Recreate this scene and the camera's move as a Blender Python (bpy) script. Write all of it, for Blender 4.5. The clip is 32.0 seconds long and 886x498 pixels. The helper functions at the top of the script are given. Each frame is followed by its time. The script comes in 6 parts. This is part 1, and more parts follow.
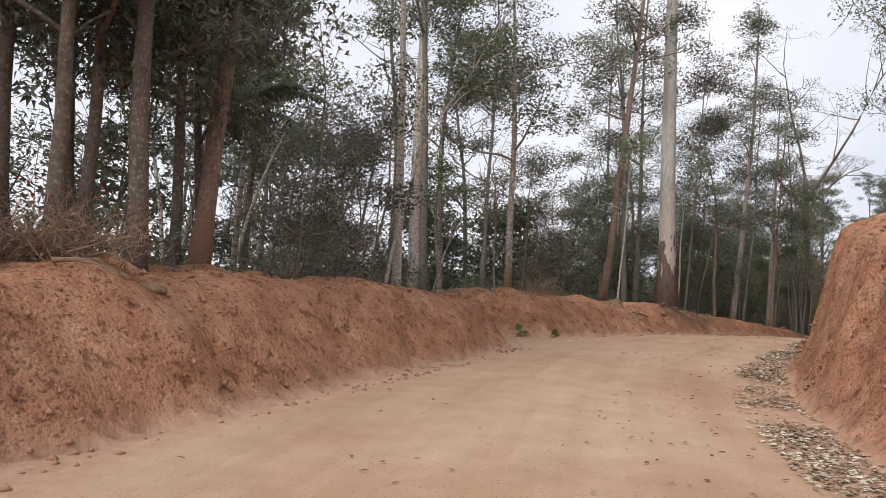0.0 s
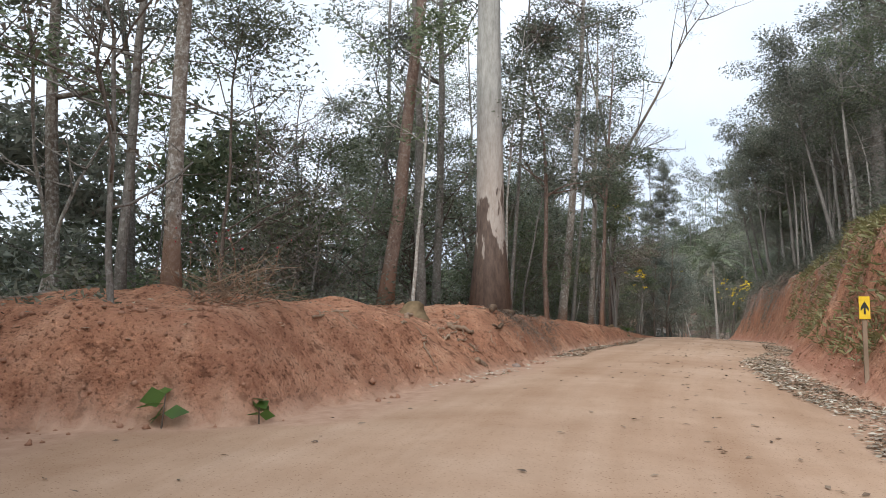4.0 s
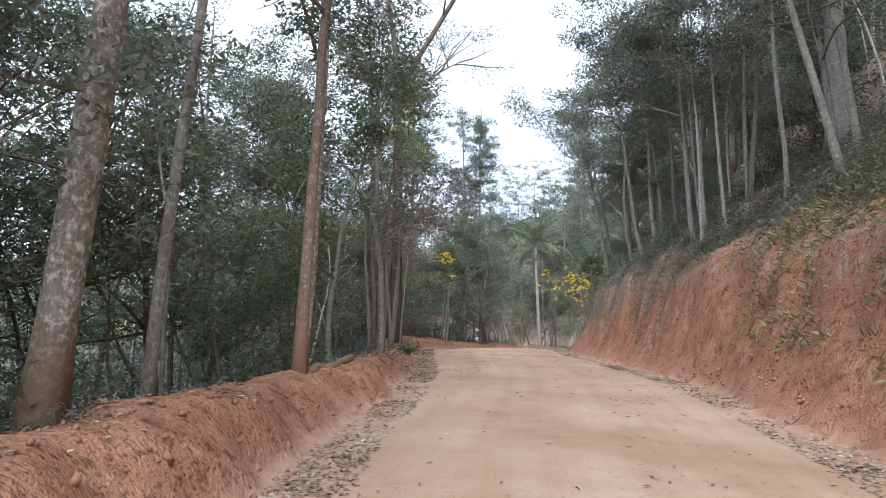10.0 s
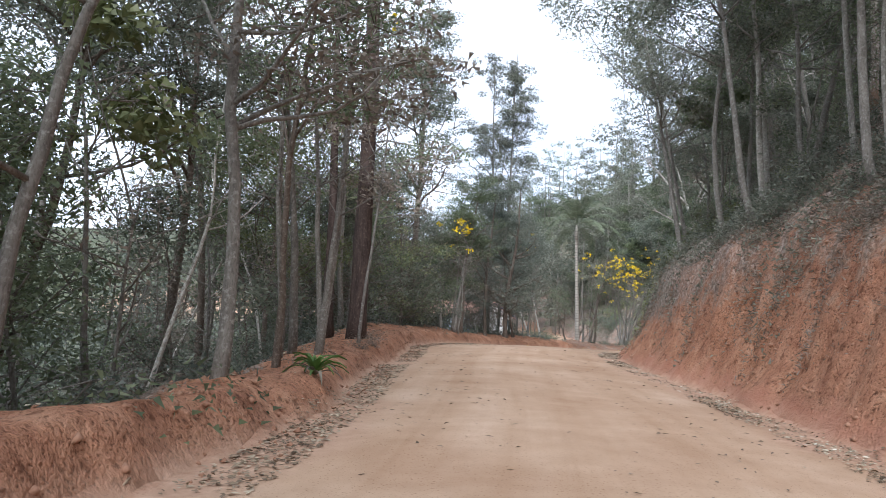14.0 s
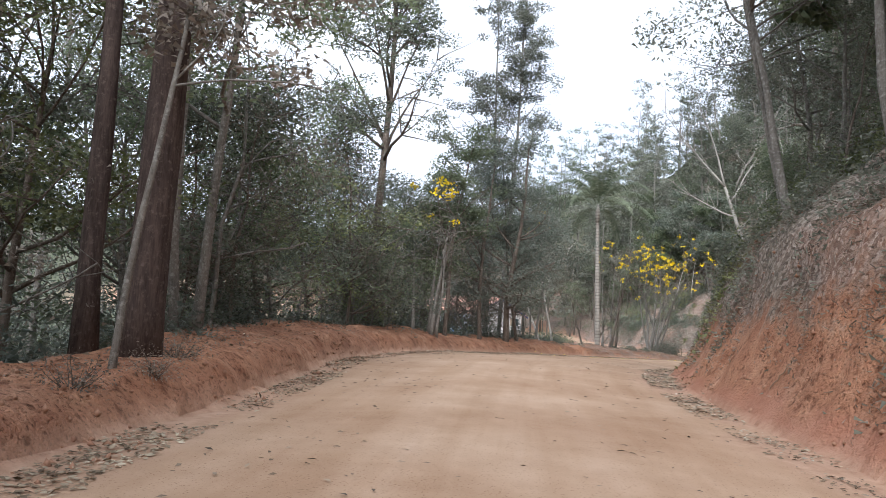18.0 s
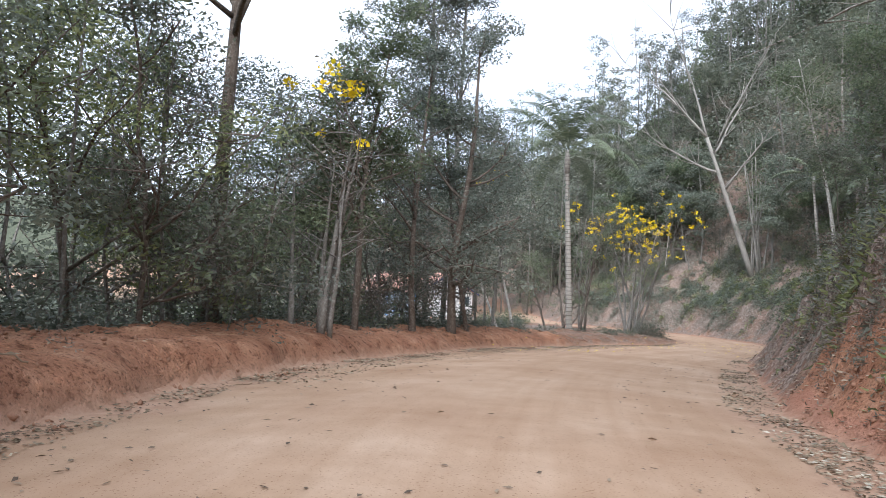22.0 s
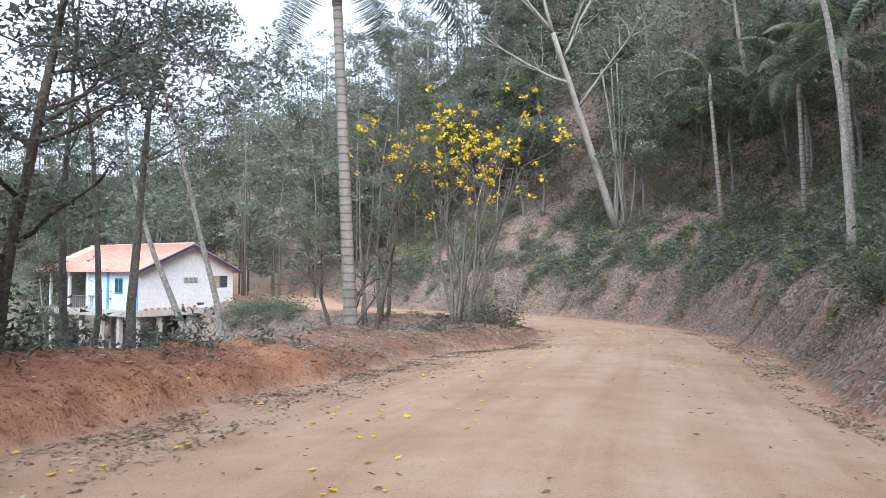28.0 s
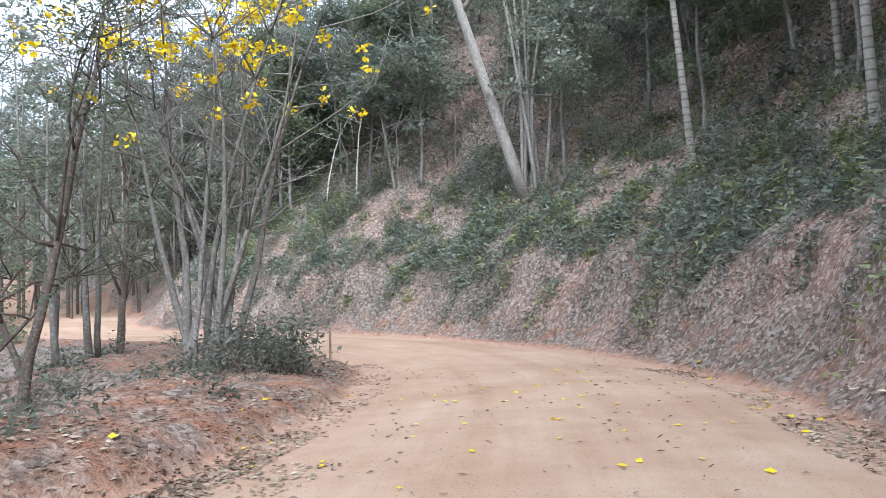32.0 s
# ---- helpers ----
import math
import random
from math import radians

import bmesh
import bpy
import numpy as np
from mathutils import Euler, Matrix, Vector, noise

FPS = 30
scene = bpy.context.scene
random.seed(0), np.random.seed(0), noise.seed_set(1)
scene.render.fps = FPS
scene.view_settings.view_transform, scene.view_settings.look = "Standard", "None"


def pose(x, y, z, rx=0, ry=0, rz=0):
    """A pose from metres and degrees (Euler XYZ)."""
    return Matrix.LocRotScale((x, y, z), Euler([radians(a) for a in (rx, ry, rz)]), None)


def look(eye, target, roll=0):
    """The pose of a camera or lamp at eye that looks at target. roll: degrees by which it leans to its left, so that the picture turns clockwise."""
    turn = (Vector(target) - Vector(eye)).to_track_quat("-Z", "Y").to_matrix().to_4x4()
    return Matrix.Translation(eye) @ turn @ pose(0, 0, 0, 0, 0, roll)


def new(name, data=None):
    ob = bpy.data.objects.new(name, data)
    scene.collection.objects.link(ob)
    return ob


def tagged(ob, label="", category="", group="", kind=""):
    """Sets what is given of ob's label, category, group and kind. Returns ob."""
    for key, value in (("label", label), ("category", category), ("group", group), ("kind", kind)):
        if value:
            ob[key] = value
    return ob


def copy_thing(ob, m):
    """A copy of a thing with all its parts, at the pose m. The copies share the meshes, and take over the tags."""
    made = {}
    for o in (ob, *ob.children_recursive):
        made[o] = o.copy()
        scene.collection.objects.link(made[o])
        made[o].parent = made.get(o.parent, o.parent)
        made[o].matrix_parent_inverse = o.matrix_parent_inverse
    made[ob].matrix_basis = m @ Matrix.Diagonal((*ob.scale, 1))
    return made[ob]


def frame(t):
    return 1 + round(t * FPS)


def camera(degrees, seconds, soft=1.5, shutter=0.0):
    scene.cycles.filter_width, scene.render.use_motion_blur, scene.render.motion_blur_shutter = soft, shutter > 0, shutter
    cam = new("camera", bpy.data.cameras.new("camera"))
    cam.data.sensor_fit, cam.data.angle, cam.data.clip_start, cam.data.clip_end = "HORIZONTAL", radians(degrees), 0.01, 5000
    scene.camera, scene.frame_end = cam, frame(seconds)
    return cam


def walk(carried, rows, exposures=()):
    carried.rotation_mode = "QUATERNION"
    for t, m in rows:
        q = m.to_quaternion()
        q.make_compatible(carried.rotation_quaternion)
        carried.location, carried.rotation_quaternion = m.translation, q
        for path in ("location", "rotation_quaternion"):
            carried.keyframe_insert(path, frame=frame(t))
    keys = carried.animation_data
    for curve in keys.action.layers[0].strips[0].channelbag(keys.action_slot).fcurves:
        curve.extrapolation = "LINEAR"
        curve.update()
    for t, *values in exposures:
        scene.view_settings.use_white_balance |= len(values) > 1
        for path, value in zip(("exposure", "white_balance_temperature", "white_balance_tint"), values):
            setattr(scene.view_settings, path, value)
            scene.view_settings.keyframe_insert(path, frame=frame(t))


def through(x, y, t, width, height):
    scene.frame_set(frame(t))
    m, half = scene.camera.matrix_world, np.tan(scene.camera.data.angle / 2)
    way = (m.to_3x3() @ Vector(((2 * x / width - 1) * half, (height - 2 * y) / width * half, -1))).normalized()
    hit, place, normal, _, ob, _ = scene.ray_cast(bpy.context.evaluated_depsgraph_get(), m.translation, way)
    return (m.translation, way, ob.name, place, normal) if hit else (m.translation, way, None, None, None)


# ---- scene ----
cam = camera(62.33, 32.0, soft=0.7)
PATH = [
    (0, (0.000, -0.000, 1.500), (-5.466, 8.306, 2.558), 4.02),
    (0.5, (-0.838, 1.899, 1.600), (-6.240, 10.249, 2.647), 4.25),
    (1, (-1.724, 3.854, 1.708), (-6.687, 12.451, 2.918), 4.89),
    (1.5, (-2.596, 5.891, 1.824), (-6.854, 14.800, 3.406), 3.30),
    (2, (-3.349, 7.752, 1.945), (-7.043, 16.914, 3.497), 2.83),
    (2.5, (-4.009, 9.340, 2.072), (-7.512, 18.601, 3.471), 3.49),
    (4.5, (-5.925, 16.153, 2.615), (-8.348, 25.795, 3.689), 0.70),
    (5, (-6.243, 18.186, 2.745), (-8.303, 27.918, 3.764), 1.09),
    (5.5, (-6.438, 20.182, 2.874), (-8.110, 29.986, 3.913), 1.21),
    (6, (-6.514, 22.220, 3.013), (-7.921, 32.063, 4.084), 1.06),
    (6.5, (-6.519, 24.258, 3.146), (-7.498, 34.147, 4.262), 0.45),
    (7, (-6.410, 26.273, 3.257), (-7.229, 36.181, 4.333), 0.16),
    (7.5, (-6.192, 28.164, 3.349), (-6.648, 38.098, 4.400), -0.37),
    (8, (-6.025, 30.132, 3.425), (-6.298, 40.074, 4.464), -0.25),
    (8.5, (-5.833, 32.216, 3.490), (-6.047, 42.163, 4.494), -0.15),
    (9, (-5.628, 34.266, 3.547), (-5.829, 44.225, 4.427), -0.24),
    (9.5, (-5.406, 36.321, 3.598), (-5.693, 46.279, 4.457), -0.29),
    (10, (-5.223, 38.310, 3.648), (-5.570, 48.245, 4.733), 0.81),
    (10.5, (-5.082, 40.081, 3.682), (-5.274, 50.032, 4.656), 1.29),
    (11, (-4.952, 41.775, 3.708), (-5.049, 51.742, 4.510), 1.54),
    (11.5, (-4.836, 43.372, 3.726), (-5.188, 53.336, 4.493), 1.89),
    (12, (-4.733, 44.935, 3.743), (-5.515, 54.871, 4.559), 2.62),
    (12.5, (-4.616, 46.432, 3.767), (-5.481, 56.361, 4.592), 3.01),
    (13, (-4.481, 47.872, 3.799), (-5.332, 57.800, 4.643), 3.02),
    (13.5, (-4.332, 49.295, 3.835), (-5.177, 59.223, 4.689), 3.06),
    (14, (-4.159, 50.735, 3.869), (-5.026, 60.659, 4.738), 3.18),
    (14.5, (-4.008, 52.147, 3.893), (-4.899, 62.069, 4.768), 3.12),
    (16.5, (-3.532, 57.661, 3.895), (-4.578, 67.575, 4.690), 4.30),
    (17, (-3.460, 59.464, 3.890), (-4.515, 69.376, 4.695), 4.27),
    (17.5, (-3.420, 61.302, 3.879), (-4.479, 71.213, 4.690), 4.14),
    (18, (-3.412, 63.137, 3.872), (-4.473, 73.047, 4.695), 3.99),
    (18.5, (-3.418, 64.837, 3.872), (-4.478, 74.746, 4.703), 3.90),
    (19, (-3.463, 66.431, 3.883), (-4.516, 76.341, 4.714), 3.92),
    (19.5, (-3.478, 67.965, 3.905), (-4.536, 77.875, 4.735), 3.90),
    (20, (-3.486, 69.453, 3.941), (-4.569, 79.360, 4.758), 3.86),
    (20.5, (-3.499, 71.007, 3.974), (-4.586, 80.915, 4.782), 3.89),
    (21, (-3.435, 72.588, 3.992), (-4.507, 82.498, 4.790), 3.70),
    (21.5, (-3.375, 74.275, 3.996), (-4.150, 84.221, 4.684), 2.37),
    (22, (-3.391, 76.189, 3.991), (-3.755, 86.166, 4.550), 2.68),
    (22.5, (-3.402, 78.153, 3.990), (-3.279, 88.130, 4.652), 2.22),
    (23, (-3.333, 80.063, 3.997), (-3.089, 90.039, 4.653), 1.01),
    (23.5, (-3.221, 81.885, 4.012), (-2.962, 91.865, 4.581), -0.15),
    (24, (-3.023, 83.769, 4.018), (-2.715, 93.753, 4.500), -0.33),
    (24.5, (-2.752, 85.805, 4.010), (-2.303, 95.785, 4.443), -0.27),
    (25, (-2.426, 87.783, 3.980), (-1.751, 97.753, 4.364), -0.17),
    (25.5, (-2.006, 89.772, 3.926), (-1.127, 99.726, 4.312), -0.17),
    (26, (-1.545, 91.713, 3.852), (-0.332, 101.634, 4.186), -0.11),
    (26.5, (-0.984, 93.598, 3.763), (0.530, 103.479, 4.032), -0.38),
    (28.5, (1.474, 101.464, 3.412), (3.847, 111.169, 3.825), 0.31),
    (29, (2.334, 103.336, 3.343), (4.863, 112.999, 3.820), -0.04),
    (29.5, (3.270, 105.318, 3.278), (5.995, 114.927, 3.763), -0.67),
    (30, (4.289, 107.289, 3.213), (7.197, 116.846, 3.672), -1.03),
    (30.5, (5.356, 109.216, 3.147), (8.484, 118.705, 3.567), -1.56),
    (31, (6.421, 111.137, 3.081), (9.700, 120.576, 3.464), -1.44),
    (31.5, (7.546, 113.115, 3.019), (10.820, 122.555, 3.424), -1.47),
    (32, (8.638, 115.081, 2.962), (11.903, 124.521, 3.430), -1.65),
]
EXPOSURES = [(0.0, 0.25, 6600, 14), (2.5, 0.4, 6250, 11), (6.0, 0.7, 5900, 7), (9.0, 0.97, 5680, 8), (14.0, 0.95, 5730, 9), (19.0, 0.9, 5900, 10), (24.0, 1.02, 5600, 9), (29.0, 1.03, 5600, 10), (32.0, 1.28, 5420, 9)]
walk(cam, [(t, look(eye, target, roll)) for t, eye, target, roll in PATH], EXPOSURES)

# ---- world, sun ----
world = bpy.data.worlds.new("overcast_sky")
scene.world = world
world.use_nodes = True
wn, wl = world.node_tree.nodes, world.node_tree.links
wn.clear()
sky = wn.new("ShaderNodeTexSky")
sky.sky_type = 'NISHITA'
sky.sun_disc = False
sky.sun_elevation, sky.sun_rotation = radians(38.7), radians(187.4)
sky.air_density, sky.dust_density, sky.ozone_density = 1.0, 6.0, 0.5
cloud = wn.new("ShaderNodeTexNoise")
cloud.inputs["Scale"].default_value = 2.2
cloud.inputs["Detail"].default_value = 5.0
ramp = wn.new("ShaderNodeValToRGB")
ramp.color_ramp.elements[0].position, ramp.color_ramp.elements[0].color = 0.35, (8.6, 9.3, 10.4, 1)
ramp.color_ramp.elements[1].position, ramp.color_ramp.elements[1].color = 0.65, (11.5, 11.9, 12.4, 1)
coord = wn.new("ShaderNodeTexCoord")
blend = wn.new("ShaderNodeMix")
blend.data_type = 'RGBA'
blend.inputs["Factor"].default_value = 0.82
back = wn.new("ShaderNodeBackground")
back.inputs["Strength"].default_value = 0.085
wout = wn.new("ShaderNodeOutputWorld")
wl.new(coord.outputs["Generated"], cloud.inputs["Vector"])
wl.new(cloud.outputs["Fac"], ramp.inputs["Fac"])
wl.new(sky.outputs["Color"], blend.inputs["A"])
wl.new(ramp.outputs["Color"], blend.inputs["B"])
wl.new(blend.outputs["Result"], back.inputs["Color"])
wl.new(back.outputs["Background"], wout.inputs["Surface"])

sun_data = bpy.data.lights.new("sun", 'SUN')
sun_data.energy, sun_data.angle, sun_data.color = 2.4, radians(42), (1.0, 0.97, 0.93)
sun = new("sun", sun_data)
sun.matrix_world = look((-8, -62, 50), (0, 0, 0))

# ---- materials ----
def material(name, rough=0.9, spec=0.25):
    m = bpy.data.materials.new(name)
    m.use_nodes = True
    b = m.node_tree.nodes["Principled BSDF"]
    b.inputs["Roughness"].default_value = rough
    b.inputs["Specular IOR Level"].default_value = spec
    return m, m.node_tree.nodes, m.node_tree.links, b


def noise_tex(n, l, vec, scale, detail=4.0, rough=0.6):
    t = n.new("ShaderNodeTexNoise")
    t.inputs["Scale"].default_value = scale
    t.inputs["Detail"].default_value = detail
    t.inputs["Roughness"].default_value = rough
    if vec is not None:
        l.new(vec, t.inputs["Vector"])
    return t


def ramp_of(n, l, fac, stops):
    r = n.new("ShaderNodeValToRGB")
    e = r.color_ramp.elements
    while len(e) < len(stops):
        e.new(0.5)
    for el, (p, c) in zip(e, stops):
        el.position, el.color = p, (*c, 1)
    l.new(fac, r.inputs["Fac"])
    return r


def mix_of(n, l, fac, a, b, mode='MIX'):
    m = n.new("ShaderNodeMix")
    m.data_type, m.blend_type = 'RGBA', mode
    for sock, v in (("Factor", fac), ("A", a), ("B", b)):
        if isinstance(v, (int, float)):
            m.inputs[sock].default_value = v
        elif isinstance(v, tuple):
            m.inputs[sock].default_value = (*v, 1)
        else:
            l.new(v, m.inputs[sock])
    return m.outputs["Result"]


def bump_of(n, l, b, height, strength, dist):
    k = n.new("ShaderNodeBump")
    k.inputs["Strength"].default_value = strength
    k.inputs["Distance"].default_value = dist
    l.new(height, k.inputs["Height"])
    l.new(k.outputs["Normal"], b.inputs["Normal"])


def simple(name, c1, c2, scale=6.0, rough=0.9, bump=0.3, dist=0.02, stretch=(1, 1, 1), spec=0.25, metal=0.0):
    """Two-tone noisy surface with a fine relief."""
    m, n, l, b = material(name, rough, spec)
    tc = n.new("ShaderNodeTexCoord")
    mp = n.new("ShaderNodeMapping")
    mp.inputs["Scale"].default_value = stretch
    l.new(tc.outputs["Object"], mp.inputs["Vector"])
    big = noise_tex(n, l, mp.outputs["Vector"], scale * 0.25, 3)
    fine = noise_tex(n, l, mp.outputs["Vector"], scale * 2.0, 6, 0.7)
    r = ramp_of(n, l, big.outputs["Fac"], [(0.35, c1), (0.65, c2)])
    dark = tuple(v * 0.6 for v in c1)
    f = ramp_of(n, l, fine.outputs["Fac"], [(0.3, (1, 1, 1)), (0.62, (0, 0, 0))])
    col = mix_of(n, l, f.outputs["Color"], r.outputs["Color"], dark)
    mm = mix_of(n, l, 0.55, r.outputs["Color"], col)
    l.new(mm, b.inputs["Base Color"])
    b.inputs["Metallic"].default_value = metal
    bump_of(n, l, b, fine.outputs["Fac"], bump, dist)
    return m


def leaf_material(name, dark, mid, light, rough=0.45, through=0.25, spec=0.4):
    """Leaves: each one differs in tone, and some light passes through."""
    m, n, l, b = material(name, rough, spec)
    g = n.new("ShaderNodeNewGeometry")
    oi = n.new("ShaderNodeObjectInfo")
    tc = n.new("ShaderNodeTexCoord")
    spray = noise_tex(n, l, tc.outputs["Object"], 1.5, 2, 0.5)
    tone = n.new("ShaderNodeMapRange")
    tone.inputs["From Min"].default_value, tone.inputs["From Max"].default_value = 0.32, 0.68
    l.new(spray.outputs["Fac"], tone.inputs["Value"])
    both = n.new("ShaderNodeMix")
    both.inputs["Factor"].default_value = 0.55
    l.new(g.outputs["Random Per Island"], both.inputs["A"])
    l.new(tone.outputs["Result"], both.inputs["B"])
    r = ramp_of(n, l, both.outputs["Result"], [(0.08, dark), (0.5, mid), (0.92, light)])
    hs = n.new("ShaderNodeHueSaturation")
    mr = n.new("ShaderNodeMapRange")
    mr.inputs["To Min"].default_value, mr.inputs["To Max"].default_value = 0.7, 1.25
    l.new(oi.outputs["Random"], mr.inputs["Value"])
    l.new(mr.outputs["Result"], hs.inputs["Value"])
    l.new(r.outputs["Color"], hs.inputs["Color"])
    l.new(hs.outputs["Color"], b.inputs["Base Color"])
    tr = n.new("ShaderNodeBsdfTranslucent")
    l.new(hs.outputs["Color"], tr.inputs["Color"])
    mx = n.new("ShaderNodeMixShader")
    mx.inputs["Fac"].default_value = through
    l.new(b.outputs["BSDF"], mx.inputs[1])
    l.new(tr.outputs["BSDF"], mx.inputs[2])
    l.new(mx.outputs["Shader"], n["Material Output"].inputs["Surface"])
    return m


def bark_material(name, c1, c2, patch, amount=0.5, scale=5.0, stretch=(1, 1, 0.35), base=None, spot=9.0):
    """Bark in two tones with patches of lichen or peeling; base: colour of the mud-stained foot."""
    m, n, l, b = material(name, 0.9, 0.15)
    tc = n.new("ShaderNodeTexCoord")
    mp = n.new("ShaderNodeMapping")
    mp.inputs["Scale"].default_value = stretch
    l.new(tc.outputs["Object"], mp.inputs["Vector"])
    a = noise_tex(n, l, mp.outputs["Vector"], scale, 5, 0.65)
    r = ramp_of(n, l, a.outputs["Fac"], [(0.35, c1), (0.65, c2)])
    p = noise_tex(n, l, tc.outputs["Object"], spot * 1.5, 7, 0.68)
    k = ramp_of(n, l, p.outputs["Fac"], [(0.59 - 0.2 * amount, (0, 0, 0)), (0.74 - 0.2 * amount, (0.85, 0.85, 0.85))])
    col = mix_of(n, l, k.outputs["Color"], r.outputs["Color"], patch)
    grain = noise_tex(n, l, mp.outputs["Vector"], 38.0, 4, 0.7)
    fleck = ramp_of(n, l, grain.outputs["Fac"], [(0.32, (0.55, 0.53, 0.5)), (0.5, (1, 1, 1)), (0.7, (1.15, 1.15, 1.13))])
    col = mix_of(n, l, 0.8, col, fleck.outputs["Color"], 'MULTIPLY')
    if base is not None:
        sep = n.new("ShaderNodeSeparateXYZ")
        l.new(tc.outputs["Object"], sep.inputs["Vector"])
        jit = noise_tex(n, l, tc.outputs["Object"], 3.0, 3)
        add = n.new("ShaderNodeMath")
        add.operation = 'MULTIPLY_ADD'
        add.inputs[1].default_value = -1.3
        l.new(jit.outputs["Fac"], add.inputs[0])
        l.new(sep.outputs["Z"], add.inputs[2])
        q = ramp_of(n, l, add.outputs["Value"], [(0.0, (0.8, 0.8, 0.8)), (0.6, (0, 0, 0))])
        col = mix_of(n, l, q.outputs["Color"], col, base)
    l.new(col, b.inputs["Base Color"])
    fine = noise_tex(n, l, mp.outputs["Vector"], scale * 5, 5, 0.7)
    bump_of(n, l, b, fine.outputs["Fac"], 0.6, 0.02)
    return m


def earth_material():
    """Dirt road, red cut banks and forest floor: one surface, mixed by the ground's own zones."""
    m, n, l, b = material("earth", 0.95, 0.1)
    geo = n.new("ShaderNodeNewGeometry")
    pos = geo.outputs["Position"]

    def attr(name):
        a = n.new("ShaderNodeAttribute")
        a.attribute_name = name
        return a.outputs["Fac"]
    big = noise_tex(n, l, pos, 0.35, 3)
    mid = noise_tex(n, l, pos, 1.7, 5, 0.65)
    clod = noise_tex(n, l, pos, 5.0, 3, 0.6)
    fine = noise_tex(n, l, pos, 19.0, 3, 0.6)
    crack = noise_tex(n, l, pos, 42.0, 2, 0.5)
    # packed road dust with paler worn patches and redder damp ones
    road = ramp_of(n, l, big.outputs["Fac"], [(0.3, (0.36, 0.235, 0.155)), (0.5, (0.42, 0.29, 0.20)), (0.7, (0.47, 0.34, 0.245))])
    wear = ramp_of(n, l, mid.outputs["Fac"], [(0.3, (0.88, 0.85, 0.82)), (0.65, (1.05, 1.05, 1.05))])
    roadw = mix_of(n, l, 0.7, road.outputs["Color"], wear.outputs["Color"], 'MULTIPLY')
    speck = ramp_of(n, l, crack.outputs["Fac"], [(0.30, (0.68, 0.64, 0.60)), (0.38, (1, 1, 1)), (0.68, (1, 1, 1)), (0.74, (1.1, 1.1, 1.1))])
    roadw = mix_of(n, l, 0.8, roadw, speck.outputs["Color"], 'MULTIPLY')
    lay = n.new("ShaderNodeCombineXYZ")
    l.new(attr("lane"), lay.inputs["X"])
    l.new(attr("run"), lay.inputs["Y"])
    track = noise_tex(n, l, lay.outputs["Vector"], 1.0, 4, 0.6)
    dust = ramp_of(n, l, track.outputs["Fac"], [(0.34, (0.82, 0.74, 0.66)), (0.5, (1, 0.97, 0.94)), (0.66, (1.12, 1.13, 1.16))])
    roadw = mix_of(n, l, 0.5, roadw, dust.outputs["Color"], 'MULTIPLY')
    verge = ramp_of(n, l, clod.outputs["Fac"], [(0.3, (0.35, 0.215, 0.145)), (0.7, (0.47, 0.315, 0.225))])
    roadc = mix_of(n, l, attr("verge"), roadw, verge.outputs["Color"])
    roadc = mix_of(n, l, 0.5, roadc, speck.outputs["Color"], 'MULTIPLY')
    # red clay of the banks
    clay = ramp_of(n, l, mid.outputs["Fac"], [(0.3, (0.27, 0.128, 0.078)), (0.5, (0.37, 0.19, 0.118)), (0.72, (0.47, 0.28, 0.185))])
    claybig = ramp_of(n, l, big.outputs["Fac"], [(0.35, (0.82, 0.79, 0.79)), (0.65, (1.1, 1.07, 1.02))])
    clayc = mix_of(n, l, 0.85, clay.outputs["Color"], claybig.outputs["Color"], 'MULTIPLY')
    # Shade of the relief put into the colour: hollows darkened, lumps lightened.
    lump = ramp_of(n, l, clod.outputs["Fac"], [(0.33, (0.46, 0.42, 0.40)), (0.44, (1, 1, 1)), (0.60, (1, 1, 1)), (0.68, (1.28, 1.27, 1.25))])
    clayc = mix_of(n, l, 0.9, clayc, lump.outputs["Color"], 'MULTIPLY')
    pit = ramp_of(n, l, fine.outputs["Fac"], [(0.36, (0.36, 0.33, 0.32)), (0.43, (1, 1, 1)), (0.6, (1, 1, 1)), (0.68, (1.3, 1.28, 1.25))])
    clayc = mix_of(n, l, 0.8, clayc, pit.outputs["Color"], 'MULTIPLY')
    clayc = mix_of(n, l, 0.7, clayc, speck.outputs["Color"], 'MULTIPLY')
    # leaf litter under the trees
    lit = n.new("ShaderNodeTexVoronoi")
    lit.inputs["Scale"].default_value = 13.0
    l.new(pos, lit.inputs["Vector"])
    litter = ramp_of(n, l, lit.outputs["Color"], [(0.15, (0.06, 0.047, 0.038)), (0.5, (0.205, 0.155, 0.125)), (0.85, (0.46, 0.39, 0.33))])
    brush = ramp_of(n, l, big.outputs["Fac"], [(0.38, (0.13, 0.115, 0.085)), (0.5, (0.20, 0.15, 0.12)), (0.62, (0.33, 0.20, 0.145))])
    litc = mix_of(n, l, 0.45, litter.outputs["Color"], brush.outputs["Color"])
    edge = n.new("ShaderNodeMath")
    edge.operation = 'MULTIPLY_ADD'
    edge.inputs[1].default_value = 0.9
    l.new(mid.outputs["Fac"], edge.inputs[0])
    l.new(attr("floor"), edge.inputs[2])
    ek = ramp_of(n, l, edge.outputs["Value"], [(0.75, (0, 0, 0)), (1.05, (1, 1, 1))])
    cut = ramp_of(n, l, mid.outputs["Fac"], [(0.3, (0.34, 0.15, 0.095)), (0.7, (0.43, 0.215, 0.145))])
    clayc = mix_of(n, l, attr("fresh"), clayc, cut.outputs["Color"])
    c1 = mix_of(n, l, ek.outputs["Color"], clayc, litc)
